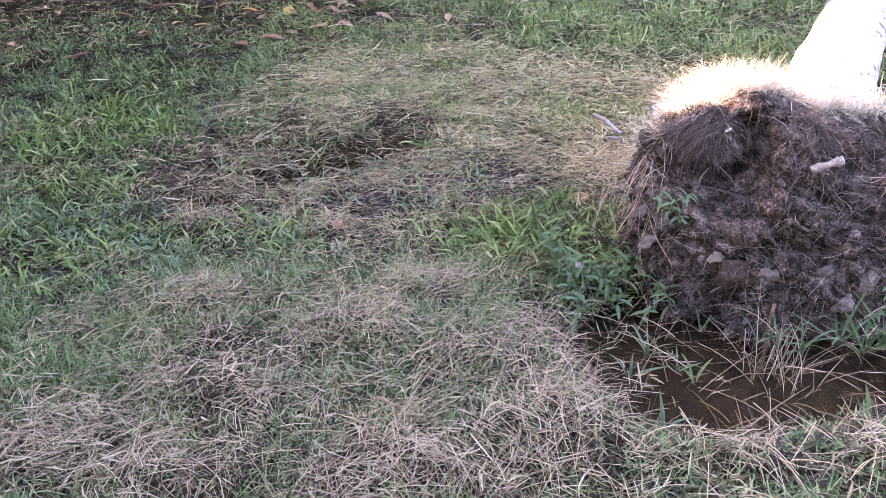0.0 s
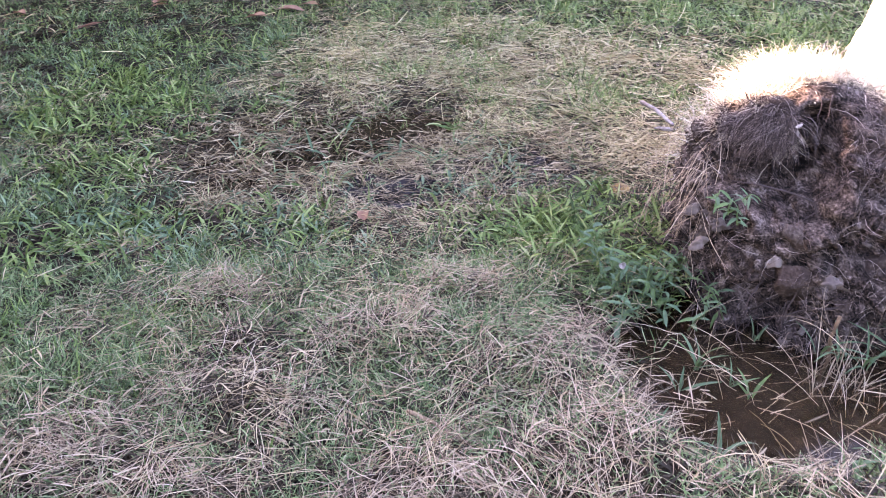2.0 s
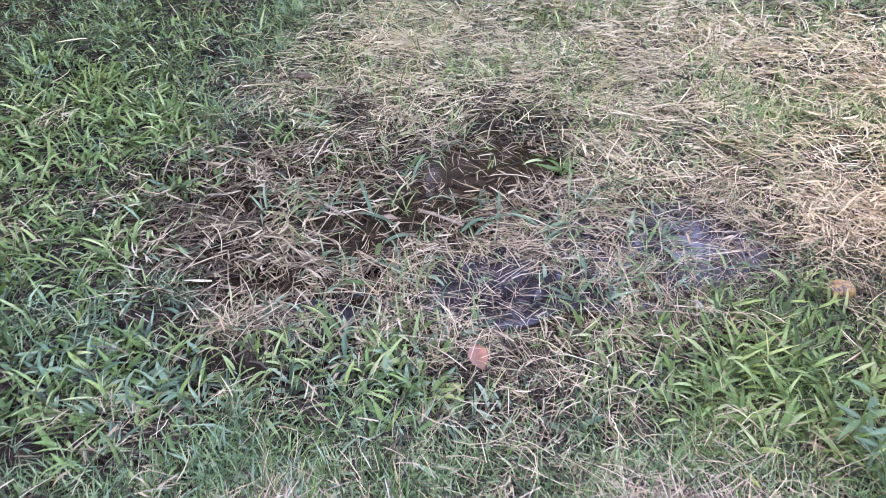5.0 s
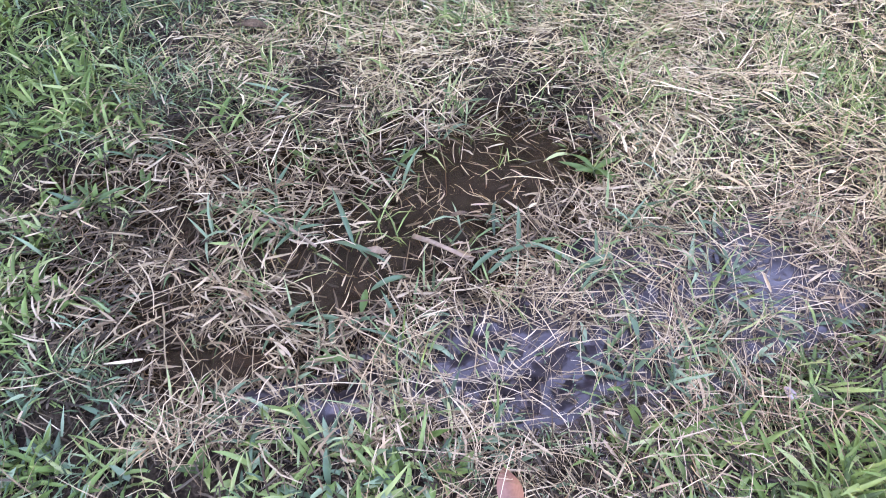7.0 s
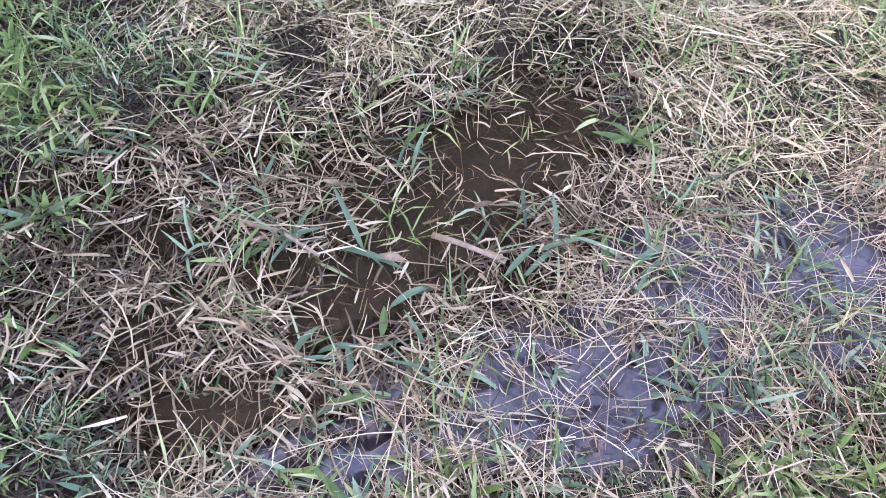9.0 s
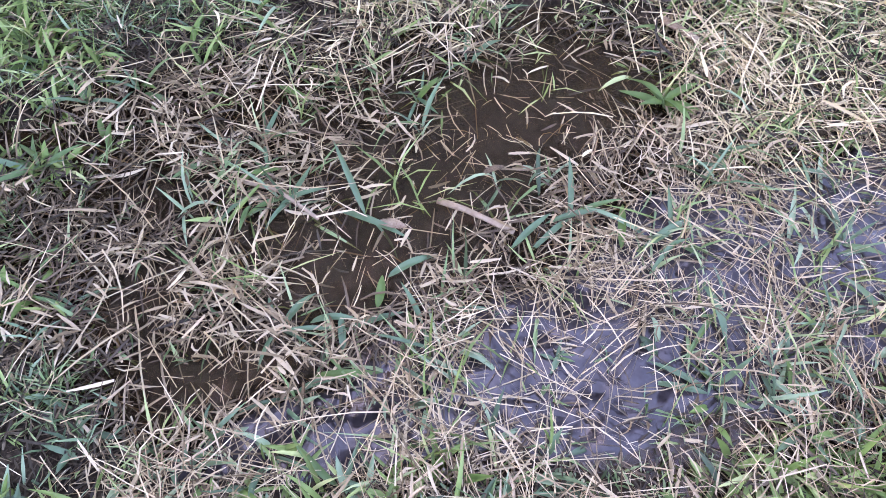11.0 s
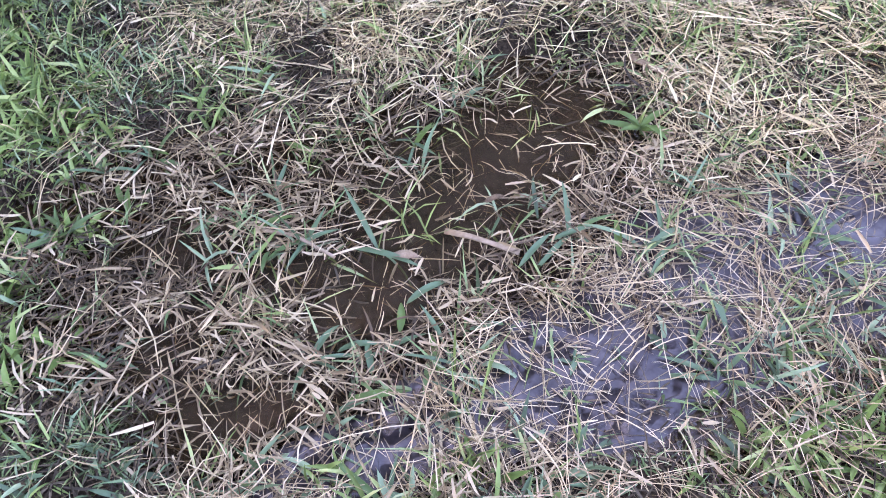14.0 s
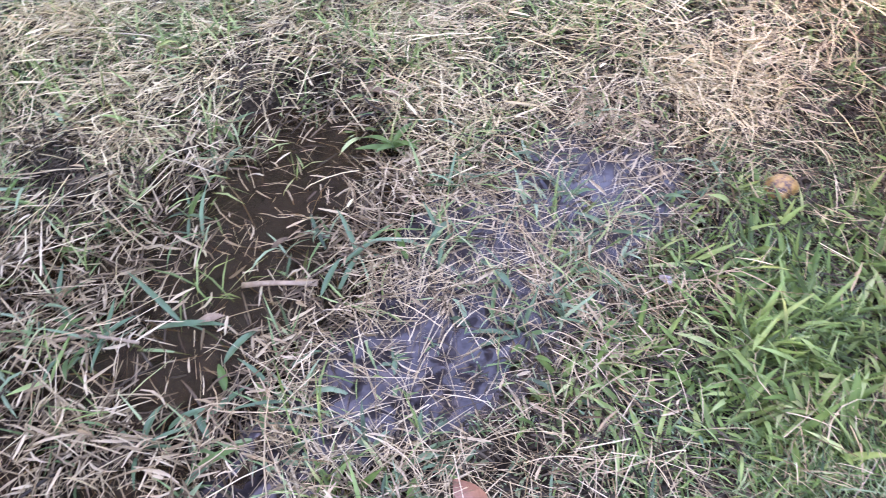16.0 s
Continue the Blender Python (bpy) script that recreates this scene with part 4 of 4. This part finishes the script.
# sprigs of grass that stand in the puddle and on the wet mud: x, y, blades, size
SPRIGS = ((0.0, 0.0, 4, 0.075), (-0.11, -0.3, 2, 0.16), (0.28, -0.33, 4, 0.12), (0.46, -0.39, 3, 0.12), (-0.16, -0.52, 4, 0.11), (-0.27, -0.52, 3, 0.1), (-0.65, -0.44, 5, 0.1), (-0.4, -0.75, 6, 0.11), (-0.15, -0.8, 5, 0.1),
          (0.18, -0.81, 4, 0.1), (-0.02, -0.53, 3, 0.1), (-0.26, -0.24, 4, 0.1), (-0.33, -0.23, 3, 0.1), (0.51, -0.53, 2, 0.13), (-0.33, -0.1, 3, 0.09), (0.17, 0.22, 2, 0.1), (0.11, 0.08, 4, 0.08), (-0.44, -0.14, 3, 0.08), (0.57, -0.2, 4, 0.11))
for x, y, count, size in SPRIGS:
    tagged(sprig("grass_sprig", on_ground(x, y), count, size, (5, 60), BLADE_MESHES, "blade"), "green broad-bladed grass sprig standing in shallow water", "grass", "sprigs in the puddle")
for x, y in ((0.76, -0.43), (0.78, -0.57), (-0.71, 0.04), (-0.6, 0.06), (-0.78, -0.13), (0.6, -0.76), (0.7, -0.71), (0.47, -0.68)):
    tagged(sprig("grass_sprig", on_ground(x, y), 6, 0.1, (10, 70), BLADE_MESHES[:3], "blade"), "bright green grass sprig among matted straw", "grass", "sprigs beside the puddle")
# low leafy weeds
for x, y, count, size in ((0.21, -0.61, 8, 0.035), (0.31, -0.62, 6, 0.03), (-0.57, 0.3, 5, 0.04), (0.47, -0.66, 6, 0.035)):
    tagged(sprig("weed", on_ground(x, y), count, size, (5, 45), WEED_MESHES, "leaf", 0.03), "small green leafy weed at the puddle's edge", "weed", "weeds by the puddle")
FRESH_MESHES = [leaf_mesh("leaf", 0.1, w, b, 0.35, GRASS_FRESH, wave=0.05) for w, b in ((0.02, 0.5), (0.024, 0.8), (0.017, 0.3))]
tagged(sprig("weed", on_ground(0.51, -0.07), 9, 0.085, (5, 40), FRESH_MESHES, "leaf", 0.05), "fresh green weed with a rosette of toothless leaves", "weed", "weeds by the puddle")
tagged(sprig("grass_sprig", on_ground(0.0, -0.01), 3, 0.085, (45, 80), FRESH_MESHES, "blade", 0.03), "bright green sprig standing alone in open water", "grass", "sprigs in the puddle")


def long_blade(x0, y0, x1, y1, lift, label):
    """One long arching grass blade from its foot to its tip."""
    me = leaf_mesh("grass_shoot", 1.12 * math.hypot(x1 - x0, y1 - y0), rng.uniform(0.011, 0.017), rng.uniform(0.9, 1.3), 0.4, BLADES[int(rng.integers(2))], wave=0.04)
    ob = part("grass_shoot", me, None, None)
    ob.matrix_world = Matrix.Translation(on_ground(x0, y0, lift)) @ pose(0, 0, 0, rng.uniform(-20, 20), -31, math.degrees(math.atan2(y1 - y0, x1 - x0)))
    return tagged(ob, label, "grass", "long blades round the puddle")


BLADES = (GRASS_BLUE, GRASS_FRESH)
for row in ((-0.16, -0.28, -0.04, -0.36), (-0.28, -0.26, -0.19, -0.23), (-0.38, -0.21, -0.28, -0.17), (-0.22, -0.01, -0.30, 0.03), (-0.09, -0.49, -0.07, -0.43), (-0.07, -0.43, 0.02, -0.39), (-0.26, -0.52, -0.21, -0.45), (-0.15, -0.57, -0.15, -0.50), (-0.21, -0.51, -0.13, -0.50), (-0.20, -0.61, -0.09, -0.63), (-0.23, -0.64, -0.16, -0.61), (-0.03, -0.59, -0.02, -0.50)):
    long_blade(*row, 0.008, "long bluish green grass blade arching over sodden straw")
for row in ((0.49, -0.49, 0.52, -0.60), (0.40, -0.41, 0.50, -0.36), (0.16, -0.39, 0.24, -0.33), (0.23, -0.34, 0.34, -0.33), (0.36, -0.41, 0.37, -0.31), (0.51, -0.23, 0.63, -0.26), (0.69, -0.26, 0.80, -0.28), (0.58, -0.71, 0.61, -0.63), (0.68, -0.73, 0.68, -0.78), (0.12, 0.07, 0.18, 0.14), (0.18, 0.16, 0.15, 0.25), (0.04, -0.51, 0.11, -0.51)):
    long_blade(*row, 0.012, "long green grass blade lying over wet clay and straw")
# taller weeds at the corner of the pit
for i in range(36):
    x, y = 1.15 + rng.normal(0, 0.1), -1.29 + rng.normal(0, 0.13)
    tagged(sprig("weed", on_ground(x, y, -0.01), int(rng.integers(8, 13)), rng.uniform(0.04, 0.075), (-25, 45), WEED_MESHES, "leaf", rng.uniform(0.1, 0.22)), "leafy green weed growing at the corner of the pit", "weed", "weeds by the pit")
for x, y, z in ((1.33, -1.42, 0.36), (1.36, -1.43, 0.33), (1.3, -1.4, 0.38), (1.36, -1.43, 0.41), (1.95, -1.62, 0.08), (2.0, -1.62, 0.15)):
    tagged(sprig("weed", (x, y, z), 8, 0.05, (-40, 30), WEED_MESHES, "leaf", 0.05), "small weed rooted in the earth face", "weed", "weeds on the root plate")
# grass tufts that lean out of the pit water
for x, y, count, size in ((1.24, -1.66, 7, 0.15), (1.45, -1.53, 4, 0.09), (1.36, -1.78, 4, 0.1), (1.72, -1.66, 6, 0.18), (1.66, -1.62, 4, 0.15), (1.98, -1.64, 10, 0.2), (2.1, -1.7, 8, 0.18), (1.2, -2.02, 7, 0.13), (1.5, -2.05, 7, 0.11), (1.75, -2.02, 9, 0.12), (1.05, -1.98, 6, 0.1)):
    tagged(sprig("grass_tuft", on_ground(x, y, -0.005), count, size, (45, 88), BLADE_MESHES, "blade"), "arching green grass tuft leaning over pit water", "grass", "tufts in the pit")
cover("pit_straw", (
    dry_lay(950, (1.08, 2.3, -2.08, -1.5), lambda x, y: patch(x, y, 0.14, 61, 0.2, 2.4), 0.08, 0.3, 0.0008, 0.0017, "thread", 0.16, 0.2),
    dry_lay(140, (1.08, 2.3, -2.08, -1.5), lambda x, y: patch(x, y, 0.14, 61, 0.1, 2.4), 0.04, 0.1, 0.002, 0.005, "leaf", 0.03, 0.2),
    dry_lay(400, (1.08, 1.35, -2.0, -1.6), pit_side, 0.04, 0.1, 0.0022, 0.0045, "leaf", 0.02)), TANGLED_STRAW, "dry stalks tangled across the water of the pit", "straw")

# dead stems and rank grass that stand at the foot of the root plate
stand = [rng.normal(m, d, 60) for m, d in ((1.67, 0.06), (-1.66, 0.04))]
cover("dead_stems", (blades(np.stack((*stand, np.full(60, -0.13)), 1), rng.uniform(0, math.tau, 60), rng.uniform(0.12, 0.38, 60), rng.uniform(0.0012, 0.003, 60), rng.uniform(1.0, 1.55, 60), rng.uniform(-0.3, 1.3, 60), rng.normal(0, 0.5, 60), steps=4, fold=0),), TANGLED_STRAW, "pale dead stems standing in the pit water", "straw")
for x, y, count, size in ((1.86, -1.62, 9, 0.2), (1.93, -1.65, 9, 0.22), (1.62, -1.6, 4, 0.22), (1.32, -1.72, 4, 0.14), (2.05, -1.66, 9, 0.2), (1.17, -1.74, 5, 0.12)):
    tagged(sprig("grass_tuft", on_ground(x, y, -0.005), count, size, (40, 88), BLADE_MESHES, "blade"), "rank bluish green grass tuft rooted in the pit's edge", "grass", "tufts in the pit")

# ---- fallen leaves, fruit, sticks ----
DRY_MESHES = [leaf_mesh("fallen_leaf", 0.17, 0.05, b, 0.25, m, curl=c, wave=0.06) for b, c, m in ((0.25, 0.3, BROWN_LEAF), (-0.2, 0.25, BROWN_LEAF), (0.2, 0.5, BROWN_LEAF), (0.25, 0.2, ORANGE_LEAF), (0.2, 0.4, WOOD))]
BROAD_LEAF = leaf_mesh("fallen_leaf", 0.13, 0.062, 0.25, 0.2, BROWN_LEAF, curl=0.3, wave=0.06)


def fallen_leaf(x, y, turn, size, which, label, up=0.03):
    ob = part("fallen_leaf", which, None, None)
    ob.matrix_world = Matrix.Translation(on_ground(x, y, up)) @ pose(0, 0, 0, rng.uniform(-9, 9), rng.uniform(-4, 6), turn) @ Matrix.Scale(size, 4)
    stalk = part("leaf_stalk", tube(bmesh.new(), [(-0.025, 0, 0.004), (-0.01, 0, 0), (0.01, 0, 0)], [0.0012, 0.0015, 0.0015], 5), WOOD, ob)
    return tagged(ob, label, "leaf", "fallen leaves")


fallen_leaf(0.2, -0.98, 100, 0.75, BROAD_LEAF, "curled reddish brown leaf on the grass", 0.06)
for i, (x, y) in enumerate(((-2.69, 2.84), (-3.07, 3.08), (-2.01, 2.54), (-1.5, 2.48), (-0.77, 2.34), (-0.96, 2.59), (-0.45, 2.56), (-0.37, 1.91), (-0.17, 2.04), (-0.42, 1.8), (-1.87, 1.33), (-0.68, 1.73), (0.08, 2.33), (0.63, 2.02), (-0.72, 1.56), (-1.58, 1.89), (-1.4, 2.99), (-0.32, 2.55), (-2.78, 2.42), (-2.24, 2.98), (-2.38, 1.68), (-1.56, 1.82), (-0.61, 2.51), (-0.8, 2.45), (-0.5, 2.7), (-0.9, 2.8), (-0.2, 2.75), (-1.2, 2.7), (-1.8, 2.75), (-0.05, 2.6), (-0.6, 2.9), (-2.5, 2.65))):
    fallen_leaf(x, y, rng.uniform(0, 360), rng.uniform(0.85, 1.15), DRY_MESHES[i % 3], "dry reddish brown leaf fallen on the lawn", 0.06)
for x, y in ((-1.23, 2.05), (-1.42, 2.14), (-1.0, 2.58)):
    fallen_leaf(x, y, rng.uniform(0, 360), 0.8, DRY_MESHES[3], "dry orange leaf fallen on the lawn", 0.06)
for x, y, turn, size in ((0.12, -0.23, 20, 0.3), (-0.03, -0.34, 160, 0.4), (-0.4, 0.58, 170, 0.7), (0.98, 0.28, 60, 0.4), (1.60, -0.39, 10, 0.5)):
    fallen_leaf(x, y, turn, size, DRY_MESHES[4], "small brown dead leaf lying on the straw")


def fruit(x, y, r, mat, label, squash=0.85):
    bm = lump(r, (1.15, 0.95, squash), x, 3, 0.12)
    ob = part("fallen_fruit", bm, mat, None)
    ob.location = on_ground(x, y, r * 0.45)
    part("fruit_stalk", tube(bmesh.new(), [(r * 1.05, 0, 0.0), (r * 1.25, 0, 0.004), (r * 1.4, 0.003, 0.012)], [0.003, 0.002, 0.0018], 6), WOOD, ob)
    return tagged(ob, label, "fruit")


ROTTEN = material("rotten_skin", [(0.4, (0.035, 0.015, 0.007)), (0.46, (0.15, 0.075, 0.018)), (0.54, (0.22, 0.125, 0.028)), (0.7, (0.31, 0.19, 0.05))], rough=0.55, scale=30, fine=120, bump=0.4)
YELLOW = material("ripe_skin", [(0.2, (0.4, 0.22, 0.05)), (0.7, (0.56, 0.37, 0.09))], rough=0.4, scale=14, fine=120, bump=0.1)
fruit(-2.62, 1.27, 0.045, FRUIT, "greenish yellow fruit fallen in the grass")
fruit(-0.64, 2.62, 0.045, YELLOW, "ripe yellow fruit fallen among dry leaves")
fruit(1.18, -0.68, 0.036, ROTTEN, "rotting orange-brown fruit sunk in the straw", 0.7)


def stick(pts, r, label, mat=WOOD, flat=1.0):
    bm = tube(bmesh.new(), pts, [r * (0.85 + 0.14 * math.sin(1 + 2.2 * i)) for i in range(len(pts))], 8)
    mid = sum((Vector(p) for p in pts), Vector()) / len(pts)
    for v in bm.verts:
        v.co -= mid
        v.co.z *= flat
    ob = part("stick", bm, mat, None)
    ob.location = mid
    return tagged(ob, label, "stick")


stick([(0.03, -0.275, 0.016), (0.08, -0.3, 0.018), (0.12, -0.325, 0.018), (0.17, -0.355, 0.014)], 0.008, "flat brown dead stalk floating in the puddle", flat=0.5)
stick([(0.54, 0.14, 0.03), (0.575, 0.1, 0.034), (0.62, 0.05, 0.03)], 0.011, "short grey-brown stick lying on the straw", flat=0.5)
stick([(0.42, -1.93, 0.075), (0.48, -1.97, 0.08), (0.56, -2.03, 0.075)], 0.006, "pale dry stick lying on matted straw")
stick([(1.62, -1.63, -0.12), (1.625, -1.635, -0.02), (1.615, -1.63, 0.06), (1.62, -1.63, 0.14)], 0.006, "pale dead stalk standing in the pit water")
stick([(1.178, -0.857, 0.465), (1.2, -0.97, 0.485), (1.228, -1.09, 0.485)], 0.008, "pale broken stick leaning on the lifted sod", CHIP)
stick([(-0.36, -0.2, 0.02), (-0.28, -0.23, 0.02), (-0.2, -0.3, 0.018)], 0.005, "thin dead stalk in the wet straw")
for x, y, z, s, label in ((1.213, -1.044, 0.45, 0.026, "pale bark chip resting on the lifted sod"), (1.07, -1.33, 0.11, 0.018, "pale curled chip caught in the weeds"), (1.456, -1.45, 0.64, 0.009, "pale bluish scrap caught in the roots"), (0.775, -0.752, 0.05, 0.012, "small whitish scrap caught upright in the straw")):
    ob = part("chip", lump(s, (1.3, 0.8, 0.25), x * 5, 2, 0.5), CHIP, None)
    ob.location, ob.rotation_euler = (x, y, z), (0.3, 0.2, x * 7)
    tagged(ob, label, "chip")

# ---- unseen trees added round the lawn to block low sky light and its reflection ----


def sky_blocking_tree(x, y, tall, wide, count):
    thing = new("sky_blocking_tree")
    thing.location = (x, y, 0)
    bm = bmesh.new()
    tube(bm, [(0, 0, -0.1), (0.06, 0.03, tall * 0.2), (0, 0.08, tall * 0.42), (0.05, 0, tall * 0.6)], [0.2, 0.16, 0.13, 0.08], 10)
    part("trunk", bm, BARK, thing)
    d = rng.normal(size=(count, 3))
    d /= np.linalg.norm(d, axis=1, keepdims=True)
    p = d * (rng.random(count) ** 0.5 * (0.75 + 0.5 * vnoise(d[:, 0] * 3 + x, d[:, 2] * 3 + d[:, 1] * 2, 1.0, 71)))[:, None] * np.array([wide, wide, tall * 0.46]) + np.array([0, 0, tall * 0.52])
    V, F = blades(p, rng.uniform(0, math.tau, count), rng.uniform(0.35, 0.6, count), rng.uniform(0.14, 0.24, count), rng.uniform(-0.6, 0.4, count), rng.uniform(-1.3, -0.2, count), steps=1, profile=(1, 0.35))
    part("crown", quads_mesh("crown", V, F, TREE_LEAF), TREE_LEAF, thing)
    return tagged(thing, "unseen leafy green tree added to block low sky light", "tree", "trees round the lawn")


for x, y, tall in ((-9, -2, 6.5), (-8, -7, 6.0), (-3.5, -10, 6.5), (2, -10.5, 6.0), (7, -9, 5.5), (-10, 4, 7.0), (8.5, 13, 7.0), (-6, 12, 8.5), (-2.2, 12.5, 8.5), (1.2, 12, 8.5), (4.6, 12.5, 8.5), (-10, 11, 8.0)):
    sky_blocking_tree(x, y, tall, 2.8, 5200 if y > 11 else 2000)
